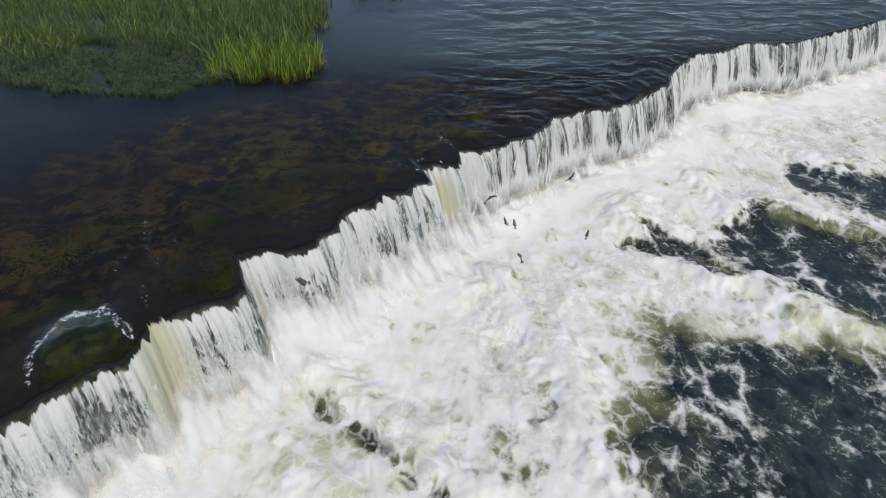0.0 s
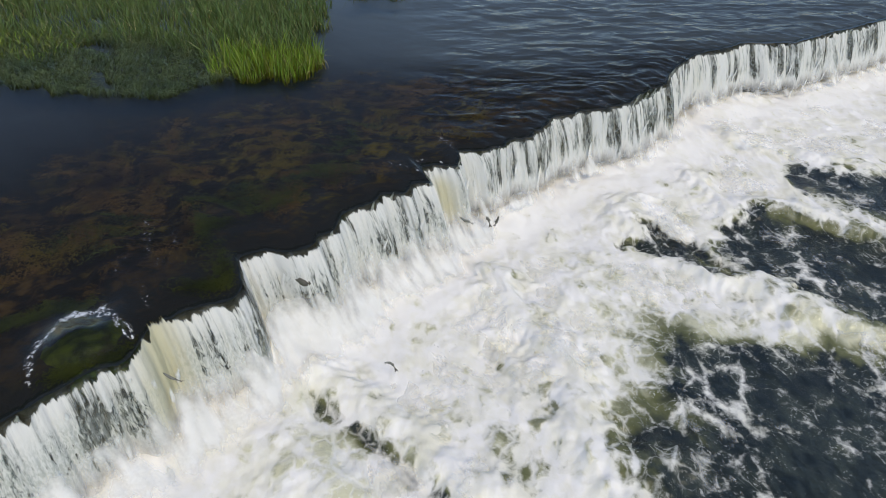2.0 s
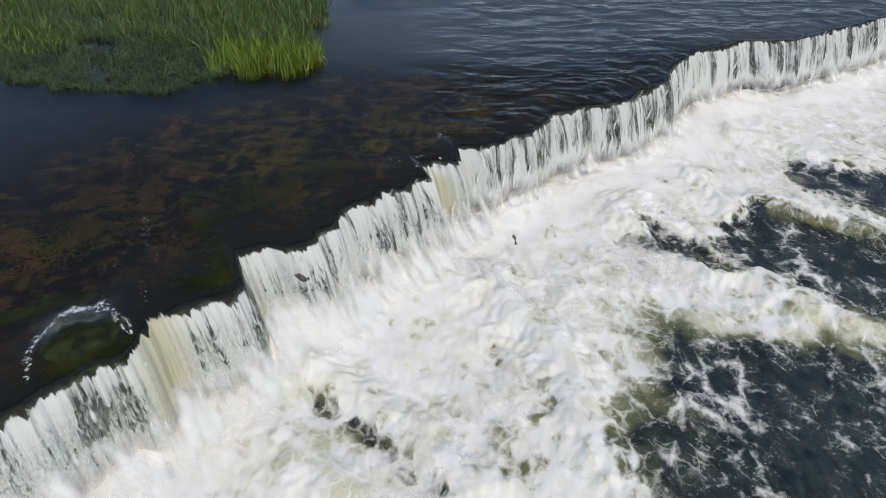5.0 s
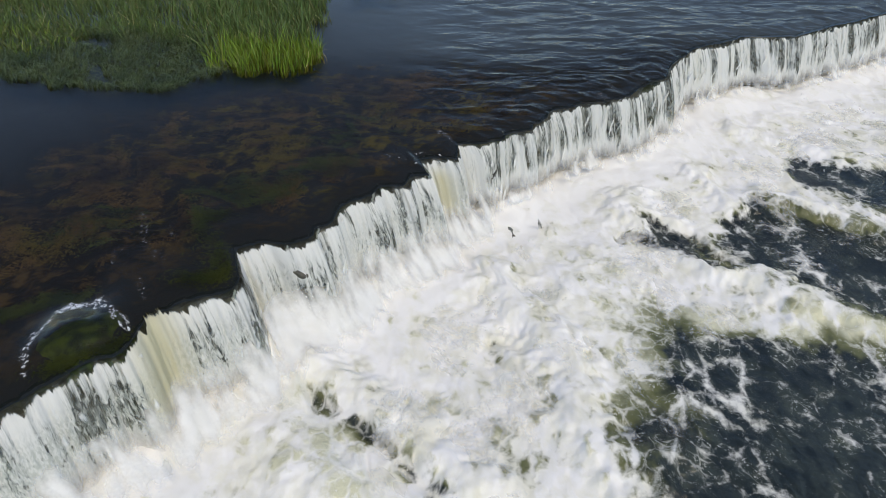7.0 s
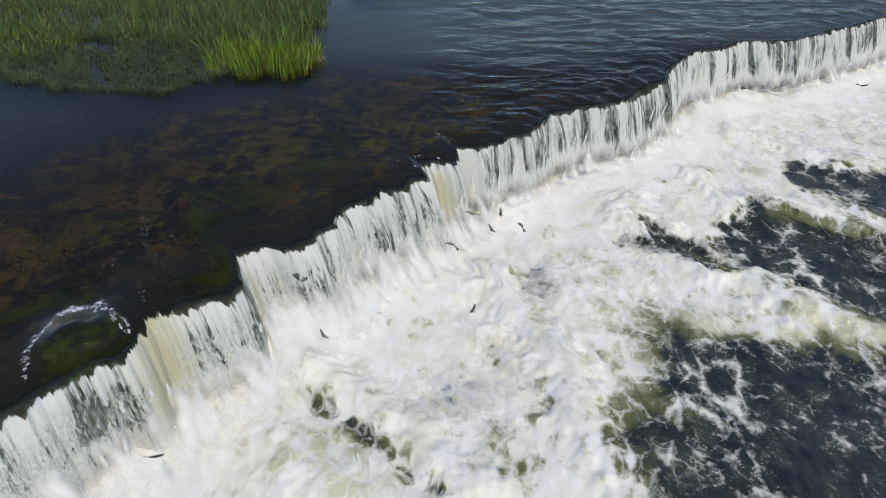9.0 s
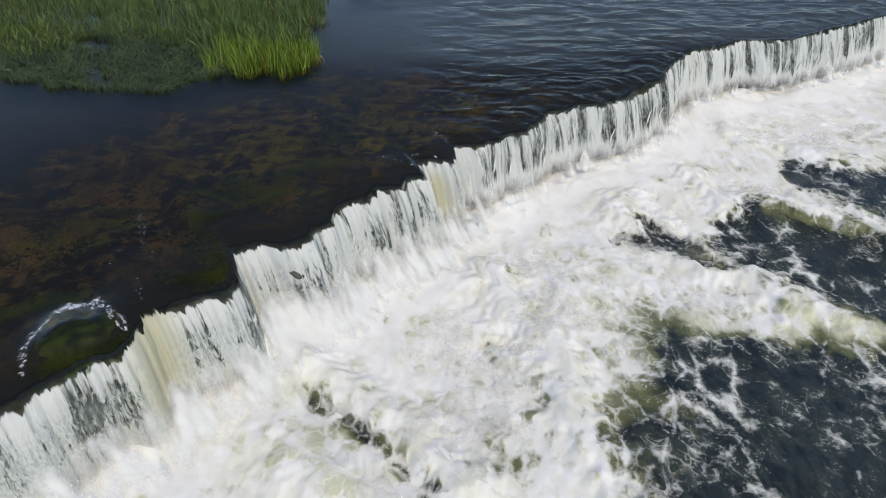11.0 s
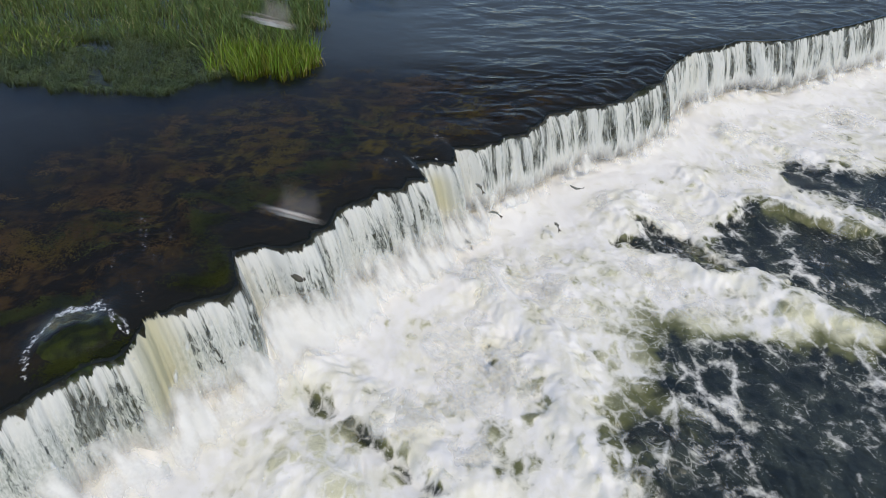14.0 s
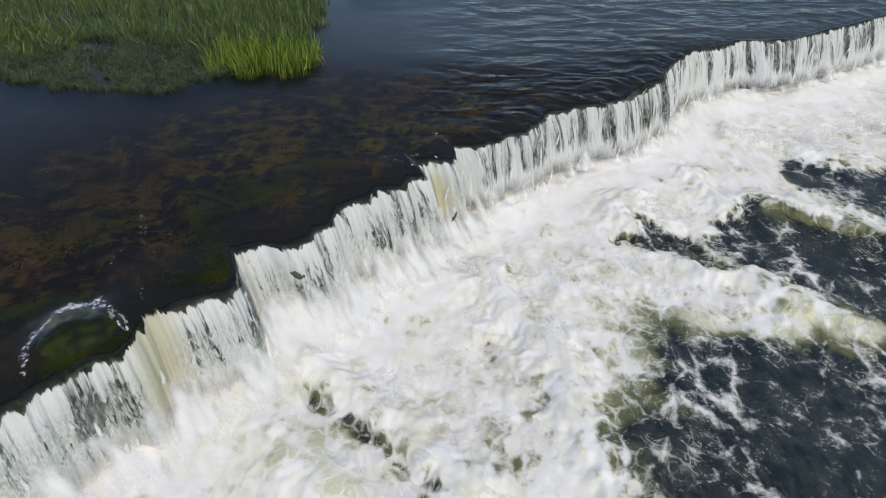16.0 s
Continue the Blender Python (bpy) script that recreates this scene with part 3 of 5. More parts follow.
def density(a, e):
    """How much air the pool holds: tongues of foam with dark water between them."""
    straight = along(a, e + 0.12 * N2(a * 3, e * 3), CRACK)
    a, e = bent(a, e)
    v = 1.06 - 0.035 * np.maximum(e - 2.5, 0) - 0.34 * smooth(4.2, 6.5, e) * smooth(9.5, 10.5, a) + 0.18 * smooth(2.2, 0.6, e)
    v = v - 0.36 * spread(a, e, 9.3, 3.4, 0.9, 0.8) - 0.62 * spread(a, e, 2.6, 3.1, 0.85, 1.3) - 0.32 * spread(a, e, 5.1, 4.7, 0.8, 1.1)
    v = v - 0.55 * spread(a, e, 6.35, 3.25, 0.22, 0.25) - 0.45 * np.exp(-(along(a, e, SEAM) / 0.14) ** 2) - 0.2 * spread(a, e, 14.2, 2.6, 0.8, 0.4)
    for ring, level, soft in ((APRON, 0.50, 0.45), (OPEN_POOL, 0.20, 0.55), (HOLE, 0.12, 0.42), (WEDGE, 0.13, 0.32), (FAR_WEDGE, 0.12, 0.35)):
        far = outside(a, e, ring)
        f = smooth(soft + 0.05, -soft, far)
        level = level - 0.16 * smooth(-0.9, -2.8, far)
        v = v * (1 - f) + np.minimum(v, level) * f
    f = np.exp(-(straight / 0.20) ** 2) * (0.72 + 0.45 * N3.fbm(a * 2.2, e * 2.2, 2))
    v = v * (1 - f) + 0.30 * f
    f = smooth(3.4, 4.6, e) * smooth(18.6, 19.6, a) * smooth(0.1, -0.3, np.sin(a * 1.6 + 0.4 * e))
    return v * (1 - f) + np.minimum(v, 0.1) * f - 0.9 * smooth(9.0, 15.0, e) * v


def glow_of(a, e):
    """How much air stands under the surface, olive to cream."""
    straight = along(a, e, CRACK)
    a, e = bent(a, e)
    g = 0.62 - 0.62 * smooth(0.3, -0.7, outside(a, e, OPEN_POOL))
    for ring in (HOLE, WEDGE, FAR_WEDGE):
        g = g - 0.62 * smooth(0.2, -0.25, outside(a, e, ring))
    g = g + 0.25 * spread(a, e, 9.3, 3.4, 1.0, 1.0) + 0.40 * spread(a, e, 2.6, 3.0, 0.8, 1.2) + 0.15 * spread(a, e, 8.0, 4.6, 0.8, 0.8)
    g = g + 0.50 * np.exp(-(along(a, e, ((9.6, 5.5), (10.8, 6.6), (11.7, 8.0))) / 0.38) ** 2) + 0.50 * np.exp(-(along(a, e, ((14.1, 4.1), (14.8, 5.8))) / 0.28) ** 2)
    g = g + 0.60 * spread(a, e, 11.6, 4.6, 0.26, 0.6) + 0.3 * spread(a, e, 7.4, 6.3, 0.6, 0.5)
    return np.clip(g - 0.6 * np.exp(-(straight / 0.16) ** 2) - 0.35 * spread(a, e, 6.35, 3.25, 0.3, 0.3), -0.1, 1.0)


def throw(a):
    return 0.85 + 0.45 * smooth(9.2, 7.0, a) + 0.20 * smooth(5.0, 1.5, a) + 0.30 * N1.fbm(np.asarray(a) * 1.1, 8.8, 2)


def pool_height(a, e):
    q = a + 0.35 * e
    den = np.clip(density(a, e), 0, 1.2)
    calm = 0.3 + 0.7 * np.clip(den, 0, 1)
    foot = throw(a) * 0.46 + 0.10 * N3.fbm(a * 2.1, 6.1, 2)
    rise = np.clip(0.08 + 0.09 * smooth(9.5, 7.0, a) + 0.12 * spread(a, 0, 3.6, 0, 1.0, 1) + 0.06 * N2.fbm(a * 1.1, e * 0.5, 3), 0.02, 0.8)
    mound = rise * np.exp(-(np.maximum(e - foot, 0) / 0.6) ** 1.3) * smooth(-0.05, 0.30, e)
    roll = 0.11 * N1.fbm(q * 0.55, e * 0.42, 3) * np.exp(-e / 9)
    wx, wy = q + 0.35 * N3.fbm(q * 1.1, e * 1.1, 2), e + 0.35 * N4.fbm(q * 1.1 + 40, e * 1.1, 2)
    billow = 0.045 * (np.sqrt(N2.fbm(wx * 1.15, wy * 0.8, 2) ** 2 + 0.02) - 0.35) + 0.018 * (np.sqrt(N3.fbm(wx * 2.6, wy * 2.2, 2) ** 2 + 0.03) - 0.3) * smooth(0.8, 2.2, e)
    chop = 0.012 * N4.fbm(q * 5, e * 4, 2) * smooth(0.8, 2.2, e)
    ba, be = bent(a, e)
    ridge = 0.0
    for line, tall, wide in zip(TONGUES, (0.26, 0.24, 0.16, 0.14, 0.17), (0.55, 0.5, 0.4, 0.4, 0.34)):
        ridge = ridge + tall * np.exp(-(along(ba, be, line) / wide) ** 2)
    ridge = ridge + 0.24 * spread(ba, be, 2.5, 2.8, 0.7, 1.2) + 0.16 * spread(ba, be, 9.2, 3.4, 1.0, 1.0) - 0.13 * np.exp(-(along(a, e, CRACK) / 0.18) ** 2)
    ridge = ridge - 0.18 * smooth(0.2, -0.3, outside(ba, be, HOLE)) - 0.10 * smooth(0.3, -0.5, outside(ba, be, WEDGE)) - 0.12 * spread(ba, be, 6.35, 3.25, 0.25, 0.3)
    heap = 0.28 * spread(a, e, 3.1, 0.60, 0.60, 0.75) * (1 + 0.35 * N2.fbm(a * 3.5, e * 3.5, 3))
    return mound + heap + roll + billow * calm + chop + ridge * smooth(10, 7, e)


def pool():
    av = np.concatenate([FAR_WEST, np.arange(-30, -2.4, 0.6), np.arange(-2.4, 26.5, 0.036), np.arange(26.5, 70, 1.0), FAR_EAST])
    ev = np.concatenate([np.arange(-0.25, 9.6, 0.036), spaced(9.64, 300, 0.08, 1.12)])
    a, e = np.meshgrid(av, ev)
    X, Y = place(a, soft_crest(a) * 0.5 + crest(a) * 0.5 + e)
    Z = pool_height(a, e) * smooth(40, 12, e)
    flow = np.stack([X, Y, 0 * a], -1)
    ob = part("lower_pool", grid_mesh("lower_pool", X, Y, Z, {"flow": flow, "air": density(a, e), "glow": glow_of(a, e)}, flip=True), M_POOL)
    tagged(ob, "churning white foam and dark water below the falls", "water", kind="structure")


ground()
river_bed()
ledge()
upper_river()
pool()


# ---- the waterfall, a curtain for each stretch of the ledge ----
FALL_T = 0.62


def fall_path(a, t):
    """Way out and height of water that left the crest at a, t seconds ago."""
    return throw(a) * t - 0.04, TOP - 0.07 - 4.9 * t * t


CUTS = (-380, -30, -1.0, 0.72, 2.66, 4.45, 5.2, 6.6, 7.7, 8.5, 9.7, 11.1, 12.4, 14.3, 16.4, 18.8, 20.6, 22.8, 25.0, 70, 380)
waterfall = thing("waterfall", Matrix.Identity(4), "low wide waterfall of white water over a broken ledge", "waterfall")
for lo, hi in zip(CUTS[:-1], CUTS[1:]):
    stepa = 0.02 if lo >= -1.1 and hi <= 25.1 else (0.3 if lo >= -31 and hi <= 71 else 4.0)
    av = np.arange(lo - stepa, hi + stepa * 1.01, stepa)
    tv = np.concatenate([np.linspace(-0.02, 0.06, 5), np.linspace(0.09, FALL_T, 24)])
    a, t = np.meshgrid(av, tv)
    tp = np.maximum(t, 0)
    out, z = fall_path(a, tp)
    out = out + np.minimum(t, 0) * 1.2
    v = np.maximum(TOP - 0.07 - z, 0) + np.minimum(t, 0)
    grow = smooth(0.0, 0.35, tp)
    fold = 0.075 * N2.fbm(a * 2.4, v * 0.25, 3) + 0.035 * N3.fbm(a * 9.0, v * 0.5, 2) + 0.016 * N4.fbm(a * 24.0, v * 1.4, 2)
    out = out + fold * (0.2 + 0.8 * grow)
    X, Y = place(a, crest(a) + out)
    chute = np.exp(-((a - 1.35 + 0.1 * v) / 0.40) ** 2) + 0.9 * np.exp(-((a - 7.75 - 0.1 * v) / 0.20) ** 2) * smooth(0.1, 0.45, v) + 0.4 * np.exp(-((a - 17.5) / 0.4) ** 2)
    torn = (smooth(3.4, 1.6, a) * 1.05 + 0.45 * smooth(2.0, 3.4, a) * smooth(9.0, 7.5, a)) * smooth(0.1, 0.6, v)
    me = grid_mesh("water_curtain", X, Y, z, {"fall": np.stack([a, v, 0 * a], -1), "drop": v, "chute": np.clip(chute, 0, 1) - 0.22 * smooth(8.4, 9.2, a), "torn": torn, "late": 0.07 * smooth(12.0, 14.0, a) * smooth(-0.25, 0.35, N1(a * 0.8, 4.4)) - 0.03}, flip=True)
    part("water_curtain", me, M_CURTAIN, waterfall)
    # the splash that hides the foot of the curtain
    if stepa < 1.0:
        av = np.arange(lo - 0.06, hi + 0.07, 0.04 if stepa < 0.1 else 0.3)
        a, s = np.meshgrid(av, np.linspace(0, 1, 22))
        out, z = fall_path(a, 0.62 - 0.30 * s)
        puff = N3.fbm(a * 2.6, s * 1.6 + 4, 3)
        base = sum(crest(a + k) for k in (-0.4, -0.2, 0.0, 0.2, 0.4)) / 5 + sum(throw(a + k) - throw(a) for k in (-0.5, -0.25, 0.25, 0.5)) / 5 * 0.5
        west = smooth(9.5, 8.0, a)
        out = out + 0.12 + (0.30 + 0.45 * west) * (1 - s) ** 2 + 0.03 * puff
        X, Y = place(a, base + out)
        low = pool_height(a, out + base - 0.5 * (crest(a) + soft_crest(a))) + 0.04
        z = np.logaddexp(z * 9, low * 9) / 9
        m = 0.62 + 0.40 * west - 1.15 * s + 0.45 * puff + 0.22 * N2.fbm(a * 6, s * 4, 3) - 1.2 * smooth(0.32, 0.0, s) + 0.35 * spread(a, 0, 3.6, 0, 0.9, 1)
        part("splash", grid_mesh("splash", X, Y, z, {"lace": m - 0.7 * smooth(0.75, 1.0, s)}, flip=True), M_SPLASH, waterfall)


# ---- plants of the upper river ----
def ribbons(name, roots, length, width, lean, droop, turn, seg=4, rng=None):
    """Narrow leaves: roots (n, 3), with arrays for length, width, lean (x, y), droop."""
    n = len(roots)
    t = np.linspace(0, 1, seg + 1)
    up = 1 - droop[:, None] * t ** 2
    P = np.empty((n, seg + 1, 3))
    for i in range(2):
        P[:, :, i] = roots[:, None, i] + lean[:, None, i] * (t ** 1.6) * length[:, None]
    P[:, :, 2] = roots[:, None, 2] + length[:, None] * t * up
    half = width[:, None] * 0.5 * (1 - t ** 1.5 * 0.92)
    sx, sy = np.cos(turn)[:, None] * half, np.sin(turn)[:, None] * half
    L, R = P.copy(), P.copy()
    L[:, :, 0] -= sx
    L[:, :, 1] -= sy
    R[:, :, 0] += sx
    R[:, :, 1] += sy
    co = np.stack([L, R], 2).reshape(-1, 3)
    base = (np.arange(n) * (seg + 1) * 2)[:, None] + np.arange(seg) * 2
    f = np.stack([base, base + 1, base + 3, base + 2], -1).reshape(-1, 4)
    return mesh_of(name, co, f)


RNG = np.random.RandomState(5)


def tuft(name, count, spread, tall, width, bend, droop, rng):
    ang, r = rng.rand(count) * 6.283, spread * np.sqrt(rng.rand(count))
    roots = np.stack([r * np.cos(ang), r * np.sin(ang), np.full(count, -0.15)], 1)
    ln = tall * (0.55 + 0.55 * rng.rand(count))
    la = rng.rand(count) * 6.283
    lean = np.stack([np.cos(la), np.sin(la)], 1) * (bend * (0.2 + rng.rand(count)))[:, None]
    return ribbons(name, roots, ln, width * (0.7 + 0.6 * rng.rand(count)), lean, droop * rng.rand(count), rng.rand(count) * 3.14, 5)


def stand(kind, label, group, variants, spots, mats):
    """Tufts of one kind, each a thing of its own."""
    made = []
    for i, (x, y, s) in enumerate(spots):
        ob = thing(kind, pose(x, y, TOP, 0, 0, 67.0 * i) @ Matrix.Diagonal((s, s, s, 1)), label, kind.replace("_", " "), group)
        part("green_leaves", variants[i % len(variants)], mats, ob)
        part("dead_leaves", DEAD[i % len(DEAD)], M_STRAW, ob, "pale dry leaves")
        made.append(ob)
    return made


def scatter(n, inside, box, gap, rng):
    pts = []
    for _ in range(n * 40):
        x, y = box[0] + (box[1] - box[0]) * rng.rand(), box[2] + (box[3] - box[2]) * rng.rand()
        if inside(x, y) and all((x - p[0]) ** 2 + (y - p[1]) ** 2 > gap * gap for p in pts):
            pts.append((x, y, 0.8 + 0.4 * rng.rand()))
            if len(pts) == n:
                break
    return pts


sedge = [tuft("sedge_tuft", 26, 0.20, 0.88, 0.032, 0.38, 0.36, RNG) for _ in range(6)]
back_sedge = [tuft("sedge_tuft", 34, 0.26, 0.85, 0.03, 0.5, 0.5, RNG) for _ in range(5)]
low_sedge = [tuft("sedge_tuft", 40, 0.30, 0.5, 0.035, 0.6, 0.5, RNG) for _ in range(4)]
reeds = [tuft("reed_tuft", 46, 0.36, 0.75, 0.024, 0.55, 0.55, RNG) for _ in range(6)]

DEAD = [tuft("dead_leaves", 5, 0.26, 0.55, 0.02, 0.9, 0.8, RNG) for _ in range(5)]


def front(x):
    """Front shore of the plant bed, by x."""
    return np.interp(x, (-14, -11, -9.8, -8.3, -6.8, -6.2, -5.0, -4.0, -3.2), (17.5, 16.8, 16.35, 16.15, 16.0, 17.0, 16.75, 16.75, 17.5))


SWAYING = stand("sedge_tuft", "bright green sedge tuft standing in the shallow river", "sedge stand", sedge,
      scatter(44, lambda x, y: front(x) + 0.32 + 0.22 * math.sin(5.3 * x) < y < 18.5 + 0.15 * math.sin(3 * x), (-6.0, -3.3, 16.7, 19.0), 0.24, RNG), M_SEDGE)
stand("reed_tuft", "mid-green reed tuft growing in the river", "reed bed", reeds,
      scatter(240, lambda x, y: y > np.interp(x, (-16, -12, -8, -6.5, -6, -3.4), (20.5, 20, 19.4, 18.4, 18.6, 19.0)) and x < -3.5 - 0.1 * abs(y - 20) - 0.5 * math.sin(y * 2.7) ** 2, (-17, -3.4, 18.2, 25), 0.33, RNG), M_REED)
stand("sedge_tuft", "yellow-green sedge tuft in the flooded grass", "yellow sedge patch", low_sedge,
      scatter(26, lambda x, y: ((x + 12.3) / 1.9) ** 2 + ((y - 19.4) / 1.2) ** 2 < 1, (-14.5, -10.2, 18, 21), 0.3, RNG), M_SEDGE)
stand("sedge_tuft", "green sedge tuft behind the bright stand", "green sedge", back_sedge,
      scatter(60, lambda x, y: y > 18.6 and y > 18.4 + 0.9 * (-4.6 - x) and x < -3.7 - 0.5 * math.sin(y * 2.7) ** 2, (-7.8, -3.6, 18.6, 22.5), 0.3, RNG), M_REED)
stand("reed_tuft", "dark reed tuft at the edge of open water", "far reeds", reeds,
      scatter(9, lambda x, y: True, (-3.1, -1.5, 24.2, 25.6), 0.25, RNG), M_REED)


def flooded_grass():
    """Low dark grass lying over in the water in front of the reeds."""
    n = 17000
    x = -16 + 10.2 * RNG.rand(n)
    y = front(x) - 0.15 + 4.2 * RNG.rand(n) ** 1.2 + 0.25 * N1.fbm(x * 1.5, 2.2, 2)
    keep = N2.fbm(x * 0.7, y * 0.7, 3) > -0.55
    x, y = x[keep], y[keep]
    n = len(x)
    roots = np.stack([x, y, np.full(n, TOP - 0.12)], 1)
    ln = 0.32 + 0.30 * RNG.rand(n)
    dirs = np.stack([0.75 + 0.5 * RNG.randn(n), -0.55 + 0.5 * RNG.randn(n)], 1)
    me = ribbons("flooded_grass", roots, ln, 0.012 + 0.010 * RNG.rand(n), dirs * 0.9, 0.45 + 0.35 * RNG.rand(n), RNG.rand(n) * 3.14, 4)
    tagged(part("flooded_grass", me, M_MAT), "low dark green grass flattened by the river", "grass", kind="stuff")


def weeds(name, label, mat, n, where, rng):
    """Leafy water weed in low clumps on the bed, combed by the flow."""
    cx, cd = where(n, rng)
    n, per = len(cx), 64
    u, w = rng.randn(n * per) * np.repeat(0.08 + 0.14 * rng.rand(n), per), rng.randn(n * per) * np.repeat(0.04 + 0.07 * rng.rand(n), per)
    a, d = np.repeat(cx, per) + u * AX.x + w * AX.y, np.repeat(cd, per) - u * BX.x + w * AX.x
    ok = d > 0.1
    a, d = a[ok], d[ok]
    m = len(a)
    X, Y = place(a, crest(a) - d)
    Z = np.minimum(bed_height(a, d), TOP - 0.14) + 0.05 * rng.rand(m)
    ln = 0.03 + 0.05 * rng.rand(m)
    side = rng.randn(m) * 0.8
    lean = np.stack([BX.x + side * AX.x, BX.y + side * AX.y], 1) * 0.9
    me = ribbons(name, np.stack([X, Y, Z], 1), ln, 0.014 + 0.022 * rng.rand(m), lean, 0.75 + 0.3 * rng.rand(m), rng.rand(m) * 6.28, 2)
    co = np.empty(len(me.vertices) * 3, np.float32)
    me.vertices.foreach_get("co", co)
    co[2::3] = np.minimum(co[2::3], TOP - 0.05)
    me.vertices.foreach_set("co", co)
    tagged(part(name, me, mat), label, "water weed", kind="stuff")


def brown_spots(n, rng):
    a, d = -3 + 14 * rng.rand(n * 3), 0.5 + 7.0 * rng.rand(n * 3)
    k = N1.fbm(a * 0.6, d * 0.6, 3) + 0.6 * N2(a * 1.6, d * 1.6) > 0.22
    k &= (smooth(0.8, 3.0, d) + smooth(3.5, 5.0, a) > rng.rand(n * 3))
    return a[k][:n], d[k][:n]


def green_spots(n, rng):
    """Patches on the shallow bed: a long streak by the boulder, clumps by the crest."""
    a, d = [], []
    for a0, d0, a1, d1, w, share in ((-0.7, 2.35, 0.75, 1.72, 0.07, 0.22), (-0.1, 0.22, 0.95, 0.20, 0.06, 0.14), (3.1, 1.6, 3.35, 1.4, 0.14, 0.10), (4.4, 1.95, 5.1, 1.6, 0.20, 0.16), (5.7, 1.8, 6.3, 1.5, 0.20, 0.12),
                                     (2.2, 0.55, 2.9, 0.65, 0.16, 0.12), (3.6, 2.4, 4.9, 2.7, 0.35, 0.12), (1.0, 3.6, 2.2, 3.3, 0.35, 0.08), (6.8, 2.8, 8.2, 2.7, 0.35, 0.08)):
        m = int(n * share)
        t = rng.rand(m)
        a.append(a0 + t * (a1 - a0) + w * rng.randn(m))
        d.append(d0 + t * (d1 - d0) + w * rng.randn(m))
    return np.concatenate(a), np.concatenate(d)


flooded_grass()
weeds("brown_water_weed", "brown trailing water weed under the clear river", M_WEED, 950, brown_spots, RNG)
weeds("green_water_weed", "yellow-green trailing water weed near the crest", M_WEED_G, 260, green_spots, RNG)


# ---- rocks ----
def rock(name, label, mat, m, size, seed):
    bm = bmesh.new()
    bmesh.ops.create_icosphere(bm, subdivisions=4, radius=1.0)
    n = Noise2(seed)
    for v in bm.verts:
        c = v.co
        k = 1 + 0.16 * float(n.fbm(c.x * 1.6 + c.z, c.y * 1.6 - c.z, 3))
        f = [max(-0.93, min(0.93, x * k)) for x in c]
        v.co = Vector(f) @ Matrix.Diagonal(size)
    ob = part(name, bm, mat)
    ob.matrix_world = m
    tagged(ob, label, "rock")


def rocks():
    p = spot(0.46, -0.62, TOP - 0.36)
    rock("mossy_boulder", "green mossy boulder under a hump of river water", M_MOSS, Matrix.Translation(p) @ pose(0, 0, 0, 0, 0, 40), (0.84, 0.62, 0.36), 61)
    p = spot(3.95, 0.30, 1.16)
    rock("rock", "dark wet rock poking out of the falling water", M_ROCK, Matrix.Translation(p) @ pose(0, 0, 0, 12, 20, -25), (0.21, 0.09, 0.08), 65)


rocks()


# ---- pieces of water that move ----
def strand_mesh(seed):
    """A falling rope of white water, ragged and thin."""
    rs = np.random.RandomState(seed)
    n, ring = 16, 6
    t = np.linspace(0, 1, n)
    r = 0.022 * np.sin(np.pi * t) ** 0.6 * (0.7 + 0.5 * rs.rand(n)) + 0.001
    cx, cy = 0.02 * np.cumsum(rs.randn(n)) * 0.4, 0.012 * np.cumsum(rs.randn(n)) * 0.4
    ang = np.linspace(0, 2 * np.pi, ring, endpoint=False)
    co = np.stack([cx[:, None] + 1.5 * r[:, None] * np.cos(ang), cy[:, None] + 0.7 * r[:, None] * np.sin(ang), np.repeat((0.5 - t)[:, None] * 0.55, ring, 1)], -1).reshape(-1, 3)
    i = (np.arange(n - 1) * ring)[:, None] + np.arange(ring)
    j = (np.arange(n - 1) * ring)[:, None] + (np.arange(ring) + 1) % ring
    f = np.stack([i, j, j + ring, i + ring], -1).reshape(-1, 4)
    return mesh_of("water_strand", co, f)


def raft_mesh(seed, size, open_water=False):
    """A drifting raft of foam threads with holes in it, or a torn patch of thin aerated water."""
    n = Noise2(seed)
    g = np.arange(-size, size + 0.001, 0.022)
    x, y = np.meshgrid(g, g)
    wx, wy = x + 0.22 * n.fbm(x * 2.2 + 9, y * 2.2, 3), y + 0.22 * n.fbm(x * 2.2, y * 2.2 + 31, 3)
    rim = np.hypot(x, y * 0.7) / size + 0.35 * n.fbm(x * 1.6 + 50, y * 1.6, 2)
    if open_water:
        m = 0.50 - 0.75 * smooth(0.0, 0.85, rim) - 0.25 * smooth(0.13, 0.0, np.abs(n.fbm(wx * 2.2, wy * 2.0, 2)))
        z = 0.006 + 0 * m
    else:
        thick = n.fbm(x * 1.7 + 5, y * 1.7 - 60, 3)
        web = 0.11 + 0.18 * thick - np.abs(n.fbm(wx * 1.5, wy * 1.2, 2)) * 0.9
        web2 = 0.05 + 0.16 * thick - np.abs(n.fbm(wx * 3.4 + 70, wy * 2.7, 2)) * 0.7
        m = np.maximum(web, web2) * 1.4 + 0.10 * n.fbm(x * 7, y * 7 + 8, 3) - 0.30 * smooth(0.4, 0.9, rim)
        z = 0.014 * smooth(0.0, 0.2, m) - 0.006
    m = m - 0.8 * smooth(0.72, 1.0, np.maximum(np.abs(x), np.abs(y)) / size)
    cell = np.maximum(np.maximum(m[:-1, :-1], m[1:, 1:]), np.maximum(m[1:, :-1], m[:-1, 1:])) > -0.09
    return grid_mesh("foam_raft", x, y, z, {"lace": m}, keep=cell)


